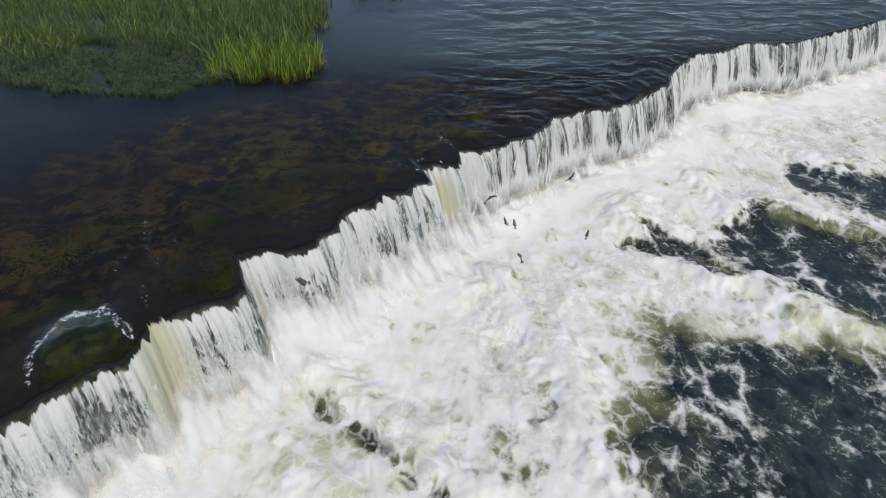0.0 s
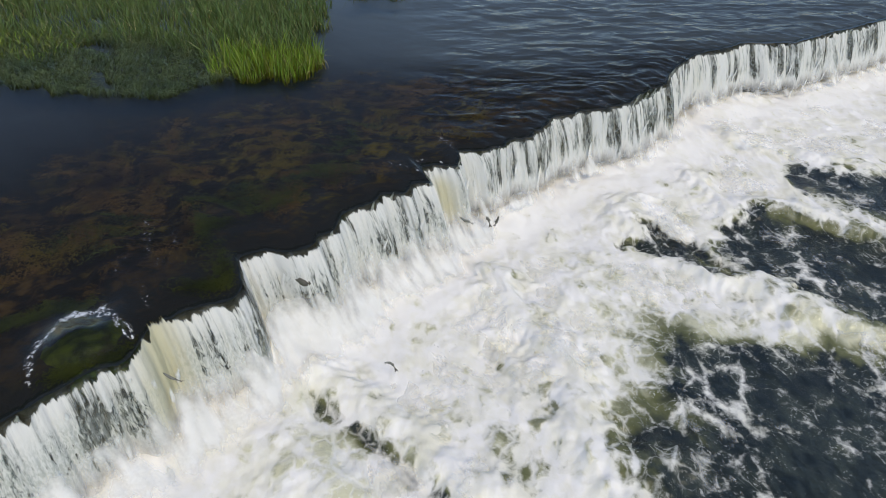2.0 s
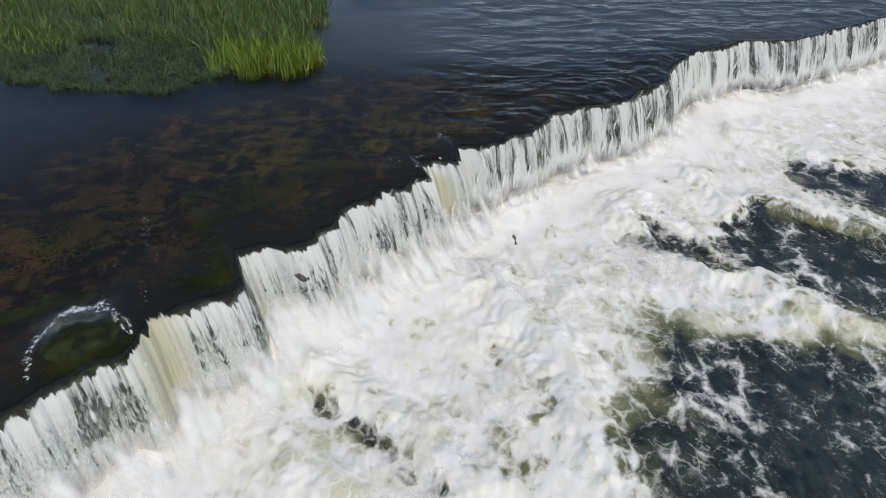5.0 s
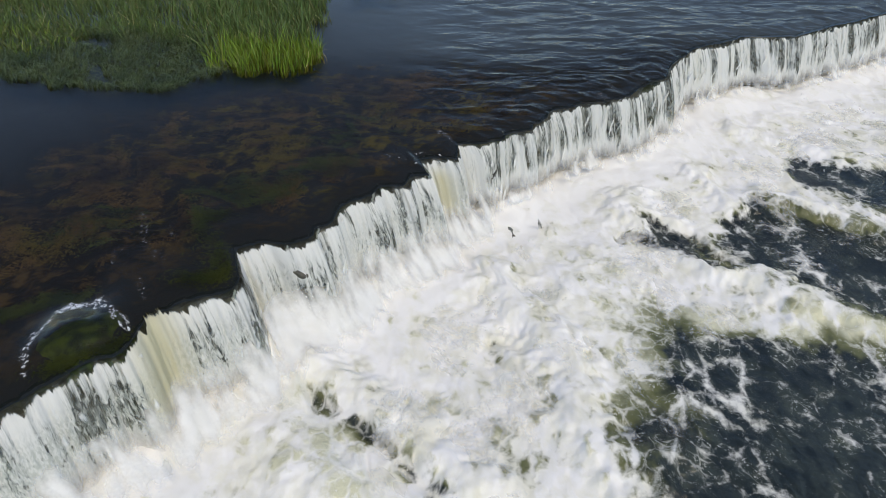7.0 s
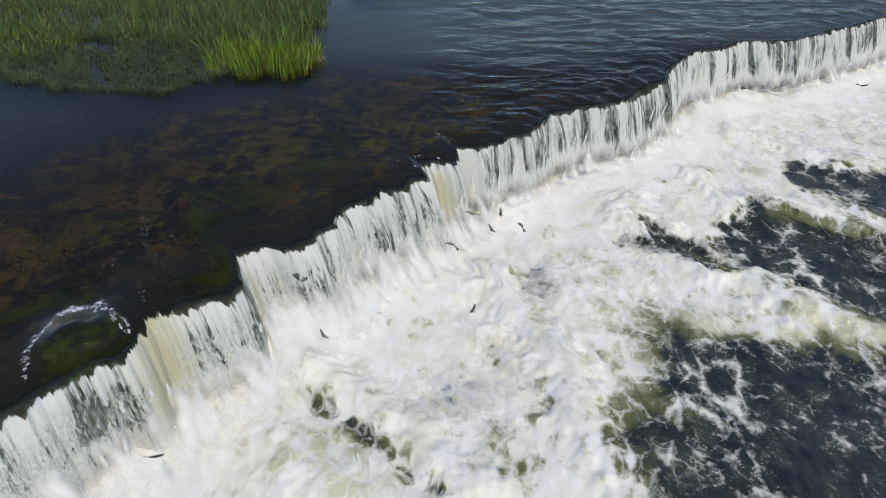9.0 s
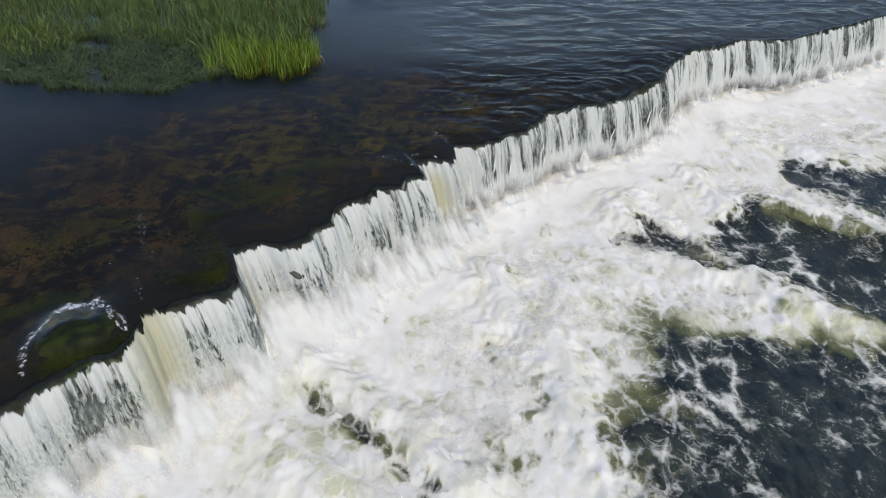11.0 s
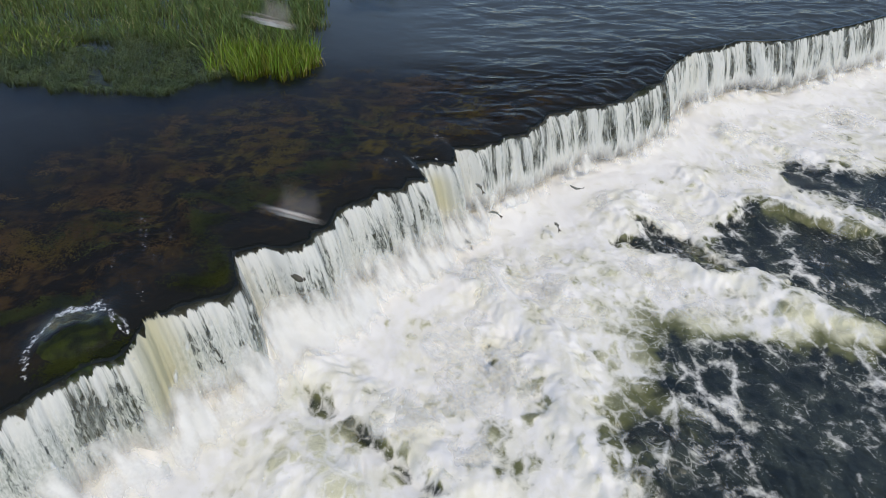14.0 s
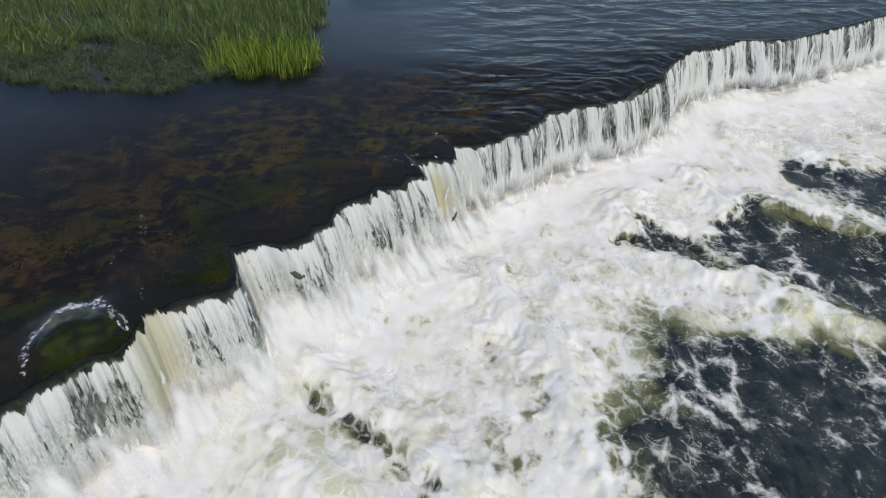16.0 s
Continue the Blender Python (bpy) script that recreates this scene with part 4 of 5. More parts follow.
def sheet_mesh(seed, size):
    """A torn sheet of foam: soft threads round thinner cells, fading to its rim."""
    n = Noise2(seed)
    g = np.arange(-size, size + 0.001, 0.03)
    x, y = np.meshgrid(g, g)
    wx, wy = x + 0.2 * n.fbm(x * 1.8 + 9, y * 1.8, 3), y + 0.2 * n.fbm(x * 1.8, y * 1.8 + 31, 3)
    rim = np.hypot(x, y) / size + 0.30 * n.fbm(x * 1.8 + 50, y * 1.8, 3)
    thread = 0.30 - 0.9 * np.minimum(np.abs(n.fbm(wx * 1.7, wy * 1.7, 2)), 0.10 + np.abs(n.fbm(wx * 3.4 + 70, wy * 3.4, 2)))
    m = 0.22 + 1.1 * thread - 1.1 * smooth(0.25, 0.95, rim) + 0.10 * n.fbm(x * 7, y * 7 + 8, 3)
    m = m - 0.8 * smooth(0.75, 1.0, np.maximum(np.abs(x), np.abs(y)) / size)
    z = 0.035 * smooth(0.0, 0.6, m) - 0.05 * smooth(0.5, 1.0, rim)
    cell = np.maximum(np.maximum(m[:-1, :-1], m[1:, 1:]), np.maximum(m[1:, :-1], m[:-1, 1:])) > -0.13
    return grid_mesh("foam_sheet", x, y, z, {"lace": m}, keep=cell)


def spray_mesh(seed):
    """A burst of flying drops."""
    rs = np.random.RandomState(seed)
    bm = bmesh.new()
    for _ in range(34):
        d = Vector((rs.randn() * 0.20, rs.randn() * 0.12, rs.randn() * 0.13))
        r = 0.005 + 0.010 * rs.rand() ** 2
        bmesh.ops.create_icosphere(bm, subdivisions=1, radius=r, matrix=Matrix.Translation(d) @ Matrix.Diagonal((1, 1, 1.6, 1)))
    return bm


STRANDS, RAFTS, SPRAYS = [], [], []
TILT = math.atan2(BX.y, BX.x)


def moving_water():
    rng = random.Random(3)
    ropes = [strand_mesh(70 + i) for i in range(6)]
    for i in range(150):
        a = -0.9 + 25.4 * (i + rng.random()) / 150
        ob = part("water_strand", ropes[i % 6], M_FOAM, waterfall)
        STRANDS.append((ob, a, rng.uniform(0.9, 1.2), rng.random(), rng.uniform(0.02, 0.05)))
    lace = [raft_mesh(90 + i, 0.6 + 0.1 * i) for i in range(8)]
    i = 0
    while len(RAFTS) < 58:
        a, e, way = rng.uniform(3, 26), rng.uniform(2.2, 6.5), rng.uniform(1.8, 3.4)
        if all(float(density(a - 0.35 * way * f, e + way * f)) < 0.62 for f in (0.15, 0.5, 0.85)):
            ob = part("foam_raft", lace[i % 8], M_LACE)
            tagged(ob, "lacy white foam raft drifting on the dark pool", "foam", "drifting foam rafts")
            RAFTS.append((ob, a, e, way, rng.uniform(0.8, 1.3), rng.random(), rng.uniform(0, 360)))
        i += 1
    bare = [raft_mesh(190 + i, 0.45 + 0.12 * i, True) for i in range(5)]
    i = 0
    while i < 24:
        a, e, way = rng.uniform(0, 22), rng.uniform(1.8, 4.5), rng.uniform(1.2, 2.4)
        if float(density(a, e)) > 0.75:
            ob = part("aerated_patch", bare[i % 5], M_THIN)
            tagged(ob, "thin olive patch of aerated water among white foam", "foam", "olive water patches")
            RAFTS.append((ob, a, e, way, rng.uniform(0.7, 1.1), rng.random(), rng.uniform(0, 360)))
            i += 1
    sheets = [sheet_mesh(240 + i, 0.75 + 0.12 * i) for i in range(6)]
    i = 0
    while i < 72:
        a, e, way = rng.uniform(-0.5, 21), rng.uniform(1.4, 4.2), rng.uniform(1.6, 2.8)
        if all(float(density(a - 0.2 * way * f, e + way * f)) > 0.62 for f in (0.0, 0.4, 0.8)):
            ob = part("foam_sheet", sheets[i % 6], M_SHEET)
            tagged(ob, "torn white sheet of foam sliding down the white water", "foam", "sliding foam sheets")
            RAFTS.append((ob, a, e, way, rng.uniform(1.3, 2.1), rng.random(), rng.uniform(0, 360)))
            i += 1
    drops = []
    for i in range(4):
        me = bpy.data.meshes.new("spray_burst")
        bm = spray_mesh(130 + i)
        bm.to_mesh(me)
        bm.free()
        drops.append(me)
    for i in range(44):
        ob = part("spray_burst", drops[i % 4], M_FOAM)
        tagged(ob, "burst of white water drops thrown up by the falls", "spray", "spray bursts", "stuff")
        SPRAYS.append((ob, rng.uniform(-1, 24), rng.uniform(0.5, 3.5), rng.uniform(0.8, 1.3), rng.random(), rng.uniform(0, 360)))


moving_water()


# ---- fish ----
def fish_material():
    k = Mat("fish_skin")
    p = k.coord()
    sep = k.n("ShaderNodeSeparateXYZ")
    k.put(sep.inputs[0], p)
    back = k.step(sep.outputs[2], -0.02, 0.022)
    col = k.mix(back, (0.20, 0.21, 0.19), (0.016, 0.018, 0.015))
    col = k.mix(k.math("MULTIPLY", k.noise(p, 60.0, 3.0, 0.6), 0.4), col, (0.06, 0.06, 0.05))
    return k.done(k.solid(col, 0.35, k.bump(k.noise(p, 160.0, 2.0, 0.5), 0.3, 0.004), Specular_IOR_Level=0.5))


M_FISH = fish_material()
M_FIN = plain("fish_fin", (0.05, 0.045, 0.035), (0.11, 0.09, 0.07), 30.0, 0.5, 0.3, 0.003)
M_EYE = plain("fish_eye", (0.01, 0.01, 0.01), (0.03, 0.03, 0.02), 30.0, 0.2, 0.1, 0.002)


def fish_meshes(curve):
    """Body, tail, back fin, belly fin and eye; the head points along x and the body bends sideways."""
    def bend(co):
        co = np.array(co, float)
        co[:, 1] += curve * (co[:, 0] ** 2) * 3.2
        return co
    n, ring = 18, 12
    t = np.linspace(0, 1, n)
    x = 0.165 - 0.29 * t
    hgt = 0.028 * np.sin(np.pi * np.clip(t * 0.93 + 0.05, 0, 1)) ** 0.75 * (1 - 0.35 * t) + 0.004
    wid = hgt * (0.75 - 0.25 * t)
    ang = np.linspace(0, 2 * np.pi, ring, endpoint=False)
    co = np.stack([np.repeat(x[:, None], ring, 1), wid[:, None] * np.cos(ang), hgt[:, None] * np.sin(ang)], -1).reshape(-1, 3)
    i = (np.arange(n - 1) * ring)[:, None] + np.arange(ring)
    j = (np.arange(n - 1) * ring)[:, None] + (np.arange(ring) + 1) % ring
    body = mesh_of("fish_body", bend(co), np.stack([i, i + ring, j + ring, j], -1).reshape(-1, 4))

    def fin(name, pts):
        pts = np.array(pts, float)
        m = len(pts)
        c = pts.mean(0)
        co = np.concatenate([np.stack([pts[:, 0], np.full(m, s * 0.0015), pts[:, 1]], 1) for s in (1, -1)] + [[(c[0], 0.003, c[1])], [(c[0], -0.003, c[1])]])
        f = []
        for q in range(m):
            r = (q + 1) % m
            f += [(q, r, 2 * m), (r + m, q + m, 2 * m + 1), (q, q + m, r), (r, q + m, r + m)]
        return mesh_of(name, bend(co), f)
    tail = fin("tail_fin", ((-0.115, 0.008), (-0.15, 0.022), (-0.185, 0.038), (-0.168, 0.0), (-0.185, -0.038), (-0.15, -0.022), (-0.115, -0.008)))
    back = fin("back_fin", ((0.045, 0.024), (0.02, 0.048), (-0.005, 0.045), (-0.03, 0.020)))
    belly = fin("belly_fin", ((0.0, -0.020), (-0.02, -0.04), (-0.045, -0.034), (-0.07, -0.012)))
    bm = bmesh.new()
    for s in (1, -1):
        bmesh.ops.create_icosphere(bm, subdivisions=2, radius=0.006, matrix=Matrix.Translation((0.14, s * 0.011 + curve * 0.0196 * 3.2, 0.008)))
    eye = bpy.data.meshes.new("fish_eye")
    bm.to_mesh(eye)
    bm.free()
    return body, tail, back, belly, eye


SHAPES = [fish_meshes(c) for c in (-0.75, 0.65, 0.2)]


def fish(shape):
    ob = thing("fish", Matrix.Identity(4), "dark-backed silvery river fish leaping at the falls", "fish", "leaping fish")
    for name, me, mat in zip(("body", "tail_fin", "back_fin", "belly_fin", "eyes"), SHAPES[shape], (M_FISH, M_FIN, M_FIN, M_FIN, M_EYE)):
        part(name, me, mat, ob)
    return ob


# ---- birds ----
M_FEATHER = plain("grey_feather", (0.20, 0.18, 0.17), (0.34, 0.32, 0.31), 20.0, 0.7, 0.3, 0.004)
M_BREAST = plain("white_feather", (0.62, 0.60, 0.58), (0.74, 0.72, 0.70), 20.0, 0.7, 0.3, 0.004)


def wing_mesh(side):
    n = 10
    t = np.linspace(0, 1, n)
    lead = np.stack([0.035 + 0.03 * t - 0.11 * t ** 2, side * (0.015 + 0.145 * t), 0.02 * np.sin(t * 3)], 1)
    trail = lead - np.stack([0.06 * (1 - t ** 2) + 0.003, 0 * t, 0.004 + 0 * t], 1)
    co = np.concatenate([lead, trail, (lead + trail) / 2 + np.array((0, 0, 0.006))])
    f = []
    for i in range(n - 1):
        f += [(i, i + 1, 2 * n + i + 1, 2 * n + i), (2 * n + i, 2 * n + i + 1, n + i + 1, n + i), (i, n + i, n + i + 1, i + 1)]
    return mesh_of("wing", co, f)


def bird():
    ob = thing("bird", Matrix.Identity(4), "small grey and white bird flying over the falls", "bird", "passing birds")
    bm = bmesh.new()
    bmesh.ops.create_uvsphere(bm, u_segments=14, v_segments=10, radius=1.0)
    for v in bm.verts:
        v.co = Vector((v.co.x * 0.065, v.co.y * 0.020 * (1 - 0.4 * v.co.x ** 2), v.co.z * 0.019))
    part("body", bm, M_BREAST, ob, "white breast")
    bm = bmesh.new()
    bmesh.ops.create_uvsphere(bm, u_segments=12, v_segments=8, radius=0.016, matrix=Matrix.Translation((0.062, 0, 0.006)))
    part("head", bm, M_FEATHER, ob)
    bm = bmesh.new()
    bmesh.ops.create_cone(bm, segments=8, radius1=0.005, radius2=0.0006, depth=0.016, matrix=Matrix.Translation((0.084, 0, 0.004)) @ pose(0, 0, 0, 0, 90, 0))
    part("beak", bm, M_EYE, ob)
    for side in (1, -1):
        part("wing", wing_mesh(side), M_FEATHER, ob)
    co = [(-0.05, 0.008, 0), (-0.05, -0.008, 0), (-0.115, 0.026, 0.002), (-0.095, 0, 0.002), (-0.115, -0.026, 0.002), (-0.05, 0, 0.008), (-0.09, 0, 0.006)]
    me = mesh_of("tail", co, [(0, 2, 5), (2, 3, 6), (2, 6, 5), (3, 4, 6), (4, 1, 5), (6, 4, 5), (0, 1, 2), (1, 4, 2), (2, 4, 3)])
    part("tail", me, M_FEATHER, ob)
    return ob


BIRDS = (bird(), bird())
for b in BIRDS:
    b.scale = (1.4, 1.4, 1.4)
SHOAL = [fish(i % 3) for i in range(29)]


# ---- all that moves ----
def cycle(ob, period, phase, shape):
    """Rows for a thing that goes round and round: shape gives (share of the round, pose)."""
    rows, k = [], -1
    start = -phase * period
    while True:
        for share, m in shape:
            t = start + (k + 1 + share) * period
            rows.append((t, m))
        k += 1
        if rows[-1][0] > 16.4:
            break
    inside = [r for r in rows if 0 < r[0] < 16]
    first = [r for r in rows if r[0] <= 0][-1:] or inside[:1]
    last = [r for r in rows if r[0] >= 16][:1]

    def between(p, q, t):
        f = 0 if q[0] == p[0] else (t - p[0]) / (q[0] - p[0])
        return p[1].lerp(q[1], f)
    head = (0.0, between(first[0], inside[0], 0.0))
    tail = (16.0, between(inside[-1], last[0], 16.0))
    walk(ob, [head, *inside, tail])


def strand_motion(ob, a, period, phase, proud):
    shape = []
    for i, t in enumerate((0.24, 0.32, 0.42, 0.52, 0.60, 0.64)):
        out, z = fall_path(a, t)
        slope = math.degrees(math.atan2(float(throw(a)), 9.8 * t))
        p = spot(a, float(out) + (proud if i else -0.10), float(z))
        shape.append((0.02 + t / period, Matrix.Translation(p) @ pose(0, 0, 0, 0, 0, math.degrees(TILT) + 90) @ pose(0, 0, 0, slope, 0, 0)))
    for share, e, z in ((0.74, -0.35, -0.5), (0.86, -0.40, 0.4), (0.96, -0.35, 1.1)):
        p = spot(a, e, z)
        shape.append((max(share, 0.02 + 0.64 / period + 0.03 * (z + 1.0)), Matrix.Translation(p) @ pose(0, 0, 0, 0, 0, math.degrees(TILT) + 90)))
    shape.sort(key=lambda r: r[0])
    cycle(ob, period, phase, shape)


def drift(a, e):
    x, y = place(a, float(soft_crest(a)) * 0.5 + float(crest(a)) * 0.5 + e)
    return Vector((x, y, float(pool_height(np.array(a), np.array(e))) + 0.012))


def raft_motion(ob, a, e, way, speed, phase, turn):
    secs = way / speed
    period = secs * 1.45
    f = np.linspace(0, 1, 6)
    ra, re = a - 0.35 * way * f, e + way * f
    aa, ee = np.concatenate([ra, ra + 0.4, ra]), np.concatenate([re, re, re + 0.4])
    x, y = place(aa, soft_crest(aa) * 0.5 + crest(aa) * 0.5 + ee)
    P = np.stack([x, y, pool_height(aa, ee) + 0.012], 1)
    shape = []
    for i in range(6):
        up = Vector(P[i + 12] - P[i]).cross(Vector(P[i + 6] - P[i])).normalized()
        lean = Vector((0, 0, 1)).rotation_difference(up if up.z > 0 else -up).to_matrix().to_4x4()
        p = Vector(P[i])
        p.z -= 0.16 * (1 - math.sin(math.pi * f[i]) ** 0.35)
        shape.append((f[i] * secs / period, Matrix.Translation(p) @ lean @ pose(0, 0, 0, 0, 0, turn + 30 * f[i])))
    for i, share in ((4, 0.76), (1, 0.92)):
        shape.append((share, Matrix.Translation((P[i][0], P[i][1], -0.75)) @ pose(0, 0, 0, 0, 0, turn + 30 * f[i])))
    cycle(ob, period, phase, shape)


def spray_motion(ob, a, e, period, phase, turn):
    shape = []
    for i, f in enumerate((0.0, 0.15, 0.30, 0.45, 0.60)):
        h = 1 - ((f - 0.30) / 0.30) ** 2
        p = drift(a - 0.1 * f, e + 0.8 * f)
        p.z += -0.45 + 0.85 * h
        shape.append((f, Matrix.Translation(p) @ pose(0, 0, 0, 0, 40 * f, turn)))
    p = drift(a, e)
    p.z -= 0.8
    shape.append((0.85, Matrix.Translation(p) @ pose(0, 0, 0, 0, 10, turn)))
    cycle(ob, period, phase, shape)


def leap_motion(ob, *leaps):
    """Leaps of one fish: the time and place of the top, and how the fish leans there (180: head to the west, 90: straight up)."""
    rows = []

    def turned(lean):
        return pose(0, 0, 0, 20, 0, 0) @ pose(0, 0, 0, 0, -lean, 0)

    def add(t, p, m):
        if not rows or t > rows[-1][0] + 0.04:
            rows.append((t, Matrix.Translation(p) @ m))
    for t, x, y, z, lean in leaps:
        c = Vector((x, y, z))
        side = 1 if lean > 90 else -1
        go = Vector((-BX.x, -BX.y, 0)) * 0.9
        if not rows and t > 0.75:
            rows.append((0.0, Matrix.Translation(c + Vector((0, 0, -z - 0.9)) - go * 0.8) @ turned(lean)))
        for dt in (-0.45, -0.30, -0.15, 0.0, 0.15, 0.30, 0.45):
            if t + dt < 0:
                continue
            p = c + go * dt + Vector((0, 0, -4.9 * dt * dt))
            if abs(dt) > 0.4:
                p.z = -0.75
            if t + dt > 16:
                continue
            add(t + dt, p, turned(lean + side * 75 * dt))
    rows[0] = (0.0, rows[0][1])
    end = rows[-1][1].copy()
    if rows[-1][0] < 16:
        if rows[-1][0] < 15.5:
            end.translation.z = -0.9
        rows.append((16.0, end))
    walk(ob, rows)


def bird_motion(ob, *places):
    rows = []
    for i, (t, x, y, z) in enumerate(places):
        rows.append((t, Vector((x, y, z))))
    keyed = []
    for i, (t, p) in enumerate(rows):
        q = rows[min(i + 1, len(rows) - 1)][1] - rows[max(min(i, len(rows) - 2), 0)][1]
        turn = q.to_track_quat("X", "Z").to_matrix().to_4x4()
        keyed.append((t, Matrix.Translation(p) @ turn))
    walk(ob, keyed)
    for i, wing in enumerate([c for c in ob.children if c.name.startswith("wing")]):
        side = 1 if i == 0 else -1
        beats = [(0.0, pose(0, 0, 0))] + [(13.5 + 0.05 * k, pose(0, 0, 0, side * (32 * math.sin(k * 1.5) + 6))) for k in range(22)] + [(16.0, pose(0, 0, 0))]
        walk(wing, beats)


def sway_motion(ob, phase):
    base = ob.matrix_basis.copy()
    rows = []
    for i in range(17):
        w = math.sin(i * 1.9 + phase)
        rows.append((float(i), base @ pose(0, 0, 0, 1.4 * w, 1.1 * math.cos(i * 1.3 + phase), 0)))
    walk(ob, rows)


def motions():
    for i, ob in enumerate(SWAYING):
        sway_motion(ob, 0.37 * i)
    for row in STRANDS:
        strand_motion(*row)
    for row in RAFTS:
        raft_motion(*row)
    for row in SPRAYS:
        spray_motion(*row)
    leap_motion(SHOAL[0], (0.00, 0.95, 11.57, 1.42, 45), (2.05, 0.90, 11.60, 0.92, 110), (5.20, 1.37, 11.58, 0.62, 120), (7.10, 1.36, 11.51, 0.62, 120), (10.10, 1.48, 11.37, 0.62, 120), (14.00, 1.21, 12.14, 0.62, 150))
    leap_motion(SHOAL[1], (0.00, 1.33, 11.82, 0.62, 110), (1.50, 1.54, 12.41, 0.97, 90), (6.50, 1.44, 12.34, 0.62, 160), (9.00, 1.28, 12.03, 0.62, 95), (13.50, 1.85, 12.47, 0.87, 20))
    leap_motion(SHOAL[2], (0.00, 1.50, 11.77, 0.62, 100), (1.85, 1.23, 11.96, 0.62, 90), (4.60, 1.17, 12.06, 0.62, 100), (6.50, 1.09, 11.99, 0.62, 95), (7.95, 1.22, 11.87, 0.62, 125), (13.00, 2.33, 12.92, 0.82, 150))
    leap_motion(SHOAL[3], (0.00, 1.51, 10.71, 0.62, 110), (1.50, 1.38, 10.65, 0.62, 95), (7.40, 1.25, 12.37, 0.77, 120), (12.25, 1.89, 12.17, 0.62, 110), (15.35, 2.11, 12.37, 0.62, 120))
    leap_motion(SHOAL[4], (0.00, 2.93, 13.58, 0.67, 60), (2.70, 3.97, 14.29, 0.67, 90), (12.30, 3.65, 12.82, 0.62, 60), (14.00, 3.13, 13.11, 0.62, 165))
    leap_motion(SHOAL[5], (0.00, 2.95, 11.39, 0.62, 90), (7.00, 1.10, 12.36, 1.32, 75), (12.50, 1.80, 12.50, 0.72, 60))
    leap_motion(SHOAL[6], (0.50, 1.29, 12.41, 0.82, 125), (6.30, 1.20, 12.35, 1.07, 110), (8.20, 1.30, 11.74, 0.62, 120), (13.00, 2.28, 11.83, 0.62, 100), (15.00, 2.72, 11.21, 0.62, 150))
    leap_motion(SHOAL[7], (0.50, 1.28, 11.57, 0.62, 140), (2.40, 0.63, 10.94, 0.67, 120), (5.70, 0.65, 10.93, 0.77, 60), (7.95, 0.26, 10.88, 1.67, 150), (13.45, 0.02, 10.49, 1.77, 110), (16.00, 0.32, 10.91, 1.22, 70))
    leap_motion(SHOAL[8], (0.55, 0.71, 11.71, 1.07, 150), (2.10, 0.38, 10.87, 1.47, 150), (7.55, 0.91, 11.65, 1.47, 140), (9.00, 0.67, 11.69, 0.87, 160), (12.50, 0.75, 11.30, 0.62, 100), (15.00, 0.88, 11.60, 1.12, 150))
    leap_motion(SHOAL[9], (0.60, 3.76, 12.61, 0.62, 160), (4.20, 3.59, 11.92, 0.62, 60), (12.00, 3.23, 11.73, 0.62, 80), (15.00, 2.50, 11.25, 0.62, 110))
    leap_motion(SHOAL[10], (0.90, 0.94, 11.59, 0.82, 130), (3.60, 0.91, 11.32, 0.62, 100), (7.40, 1.05, 11.51, 0.82, 110), (9.00, 1.07, 11.44, 0.62, 120), (11.70, 1.24, 11.50, 0.62, 115), (14.75, 1.49, 11.58, 0.62, 130))
    leap_motion(SHOAL[11], (0.90, 1.79, 11.13, 0.62, 110), (3.60, 1.98, 11.79, 0.62, 110), (7.30, 1.96, 12.37, 0.62, 90), (11.50, 1.99, 11.83, 0.62, 85), (13.00, 2.05, 11.98, 0.62, 110))
    leap_motion(SHOAL[12], (1.20, 1.79, 12.49, 0.67, 110), (6.30, 1.87, 12.08, 0.62, 175), (9.00, 1.67, 11.65, 0.62, 120), (12.50, 2.39, 11.95, 0.62, 95), (13.75, 2.66, 11.80, 0.62, 100))
    leap_motion(SHOAL[13], (1.50, 6.79, 16.43, 0.62, 120))
    leap_motion(SHOAL[14], (2.00, -3.77, 6.57, 1.60, 120), (8.50, -3.85, 6.09, 1.50, 45))
    leap_motion(SHOAL[15], (2.10, -0.94, 8.08, 0.50, 130), (9.00, 0.22, 10.90, 0.67, 140), (14.75, 0.65, 11.68, 0.82, 120))
    leap_motion(SHOAL[16], (2.45, -1.06, 7.65, 0.50, 160), (9.00, 0.58, 9.09, 0.50, 75))
    leap_motion(SHOAL[17], (2.50, -3.74, 6.75, 1.15, 150), (9.00, -4.01, 5.91, 0.60, 20))
    leap_motion(SHOAL[18], (2.70, -0.46, 10.11, 0.50, 90), (8.40, 1.41, 10.80, 0.62, 115), (12.50, 1.79, 10.36, 0.62, 90))
    leap_motion(SHOAL[19], (2.70, 0.02, 10.46, 1.42, 110), (7.70, 1.43, 11.14, 0.62, 120), (13.00, 0.93, 11.11, 0.62, 125))
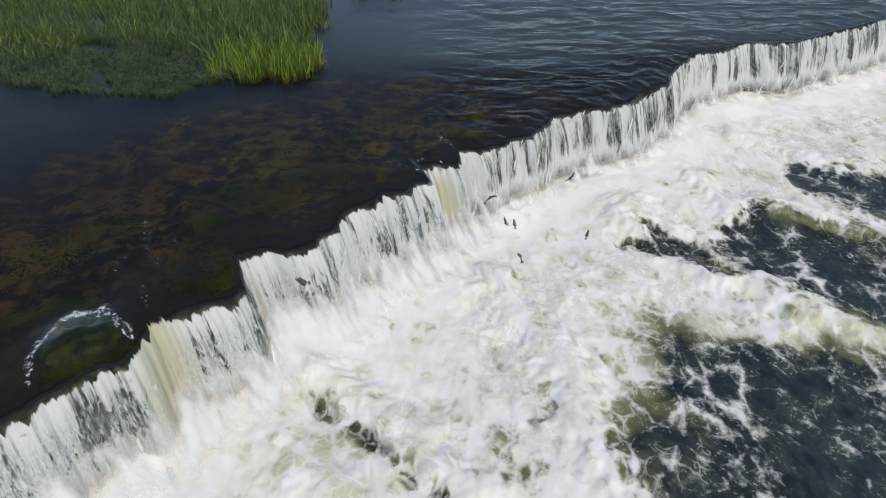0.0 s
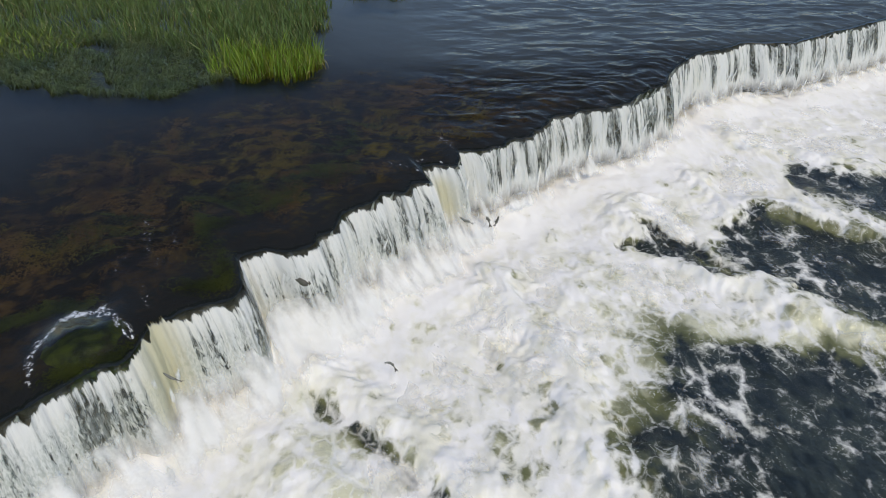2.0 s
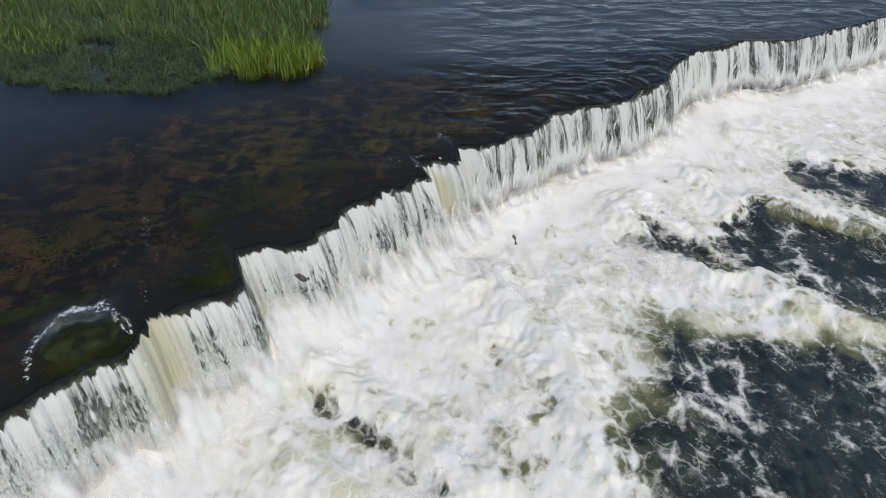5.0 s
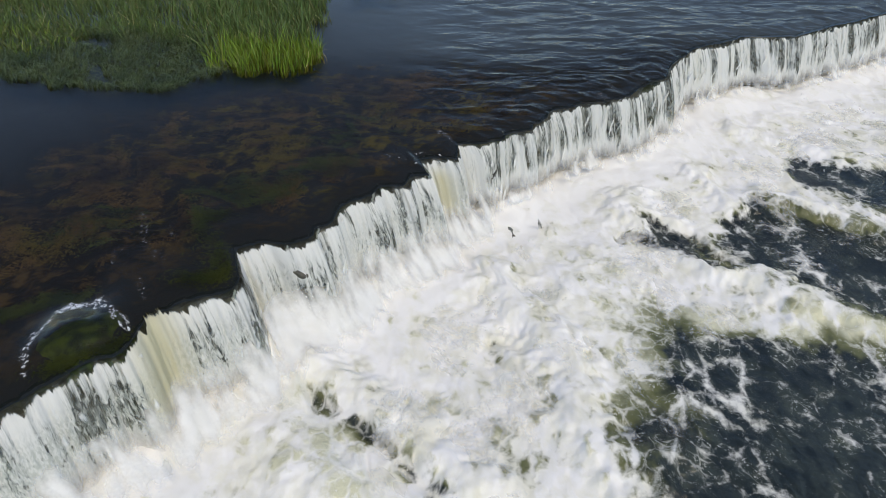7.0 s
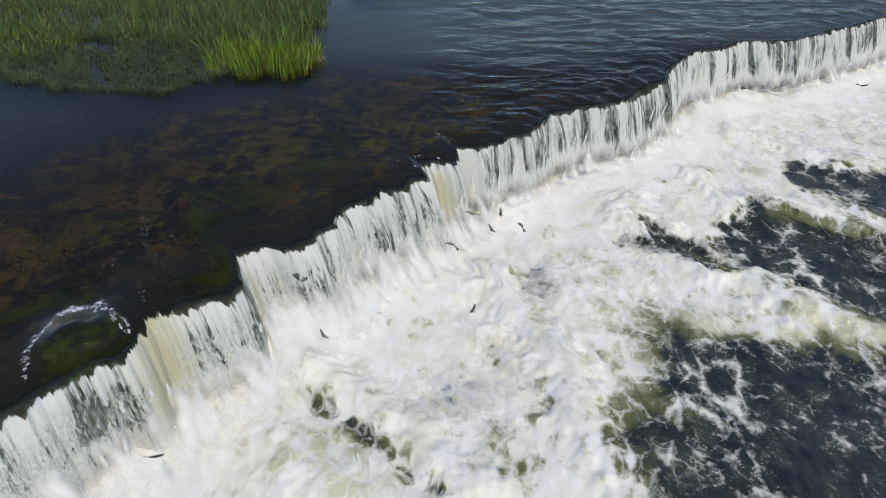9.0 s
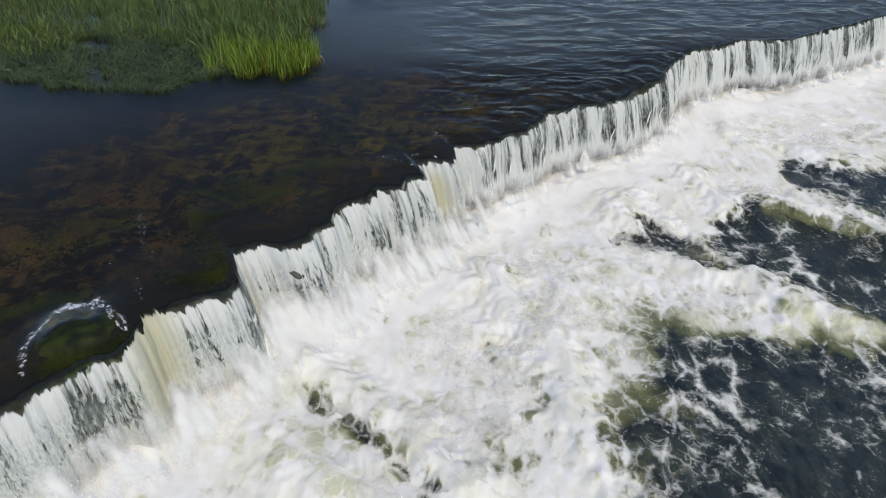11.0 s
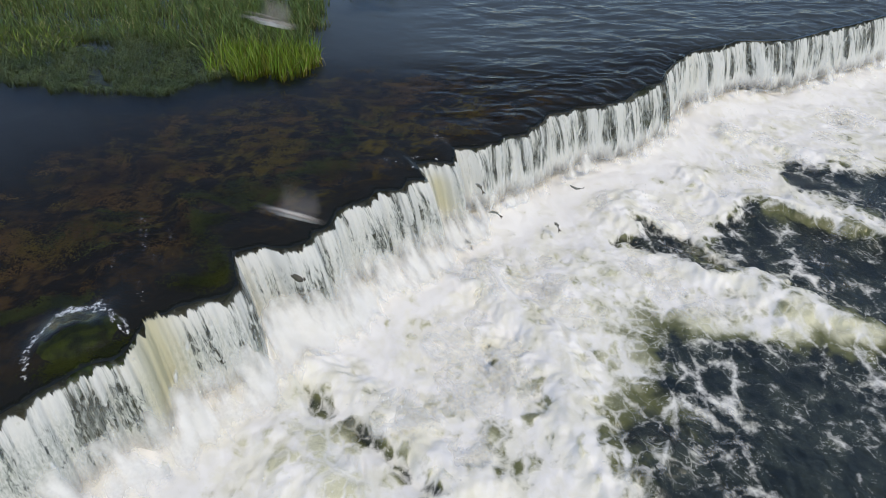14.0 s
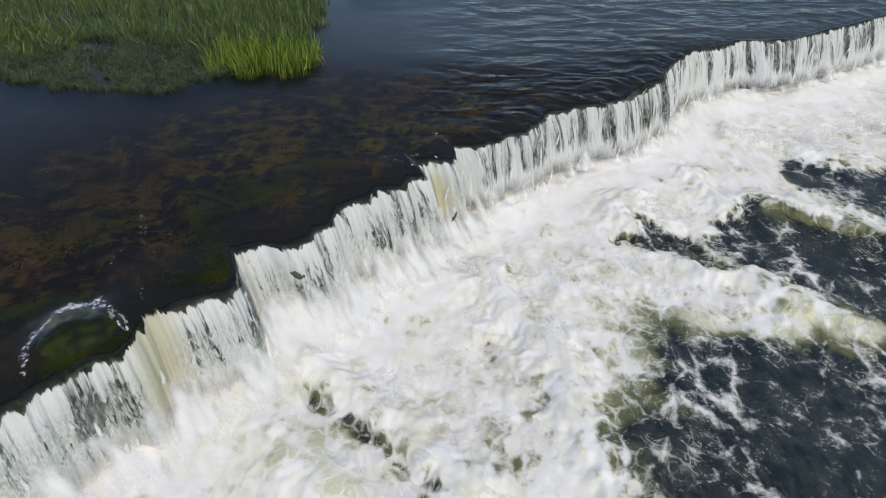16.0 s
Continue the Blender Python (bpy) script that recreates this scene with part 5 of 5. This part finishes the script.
    leap_motion(SHOAL[20], (3.00, -1.19, 9.41, 0.85, 140), (8.50, -0.21, 9.10, 0.50, 75))
    leap_motion(SHOAL[21], (3.00, -0.50, 10.36, 1.22, 80), (8.15, 0.92, 11.59, 0.97, 130), (9.60, 1.06, 11.50, 0.82, 100), (12.00, 0.95, 11.56, 1.27, 160), (13.70, 0.81, 11.44, 0.62, 95))
    leap_motion(SHOAL[22], (3.00, 5.80, 15.03, 0.62, 80), (13.50, 2.29, 12.88, 0.82, 70))
    leap_motion(SHOAL[23], (3.05, -2.81, 7.24, 1.05, 125), (13.00, -2.83, 7.24, 1.15, 110))
    leap_motion(SHOAL[24], (3.50, -2.53, 8.50, 0.50, 150))
    leap_motion(SHOAL[25], (3.50, -1.80, 8.61, 1.35, 170), (9.00, -1.97, 8.44, 0.50, 110))
    leap_motion(SHOAL[26], (3.50, -1.74, 8.66, 1.70, 115))
    leap_motion(SHOAL[27], (3.50, -0.45, 10.43, 1.07, 85), (8.50, 0.86, 11.65, 0.62, 115), (10.70, 0.87, 11.66, 0.97, 140), (12.80, 0.64, 11.65, 1.12, 115), (14.05, 0.79, 11.67, 1.62, 125))
    leap_motion(SHOAL[28], (9.00, 12.35, 18.84, 0.62, 0))
    bird_motion(BIRDS[0], (0.00, -40.0, 26.0, 12.0), (13.30, -14.0, 16.0, 9.0), (13.70, -3.34, 4.34, 7.54), (13.90, -1.91, 4.62, 7.28), (14.00, -1.08, 4.63, 7.15), (14.10, -0.06, 4.47, 6.95), (14.30, 2.00, 3.49, 6.91), (14.50, 2.96, 2.23, 7.20), (16.00, 30.0, -20.0, 12.0))
    bird_motion(BIRDS[1], (0.00, -44.0, 20.0, 12.0), (13.30, -14.0, 12.0, 8.5), (13.70, -3.34, 3.40, 7.21), (13.90, -2.03, 3.73, 6.47), (14.00, -0.92, 3.81, 6.10), (14.10, 0.58, 3.39, 5.80), (14.30, 2.68, 1.75, 6.30), (16.00, 30.0, -24.0, 12.0))


motions()
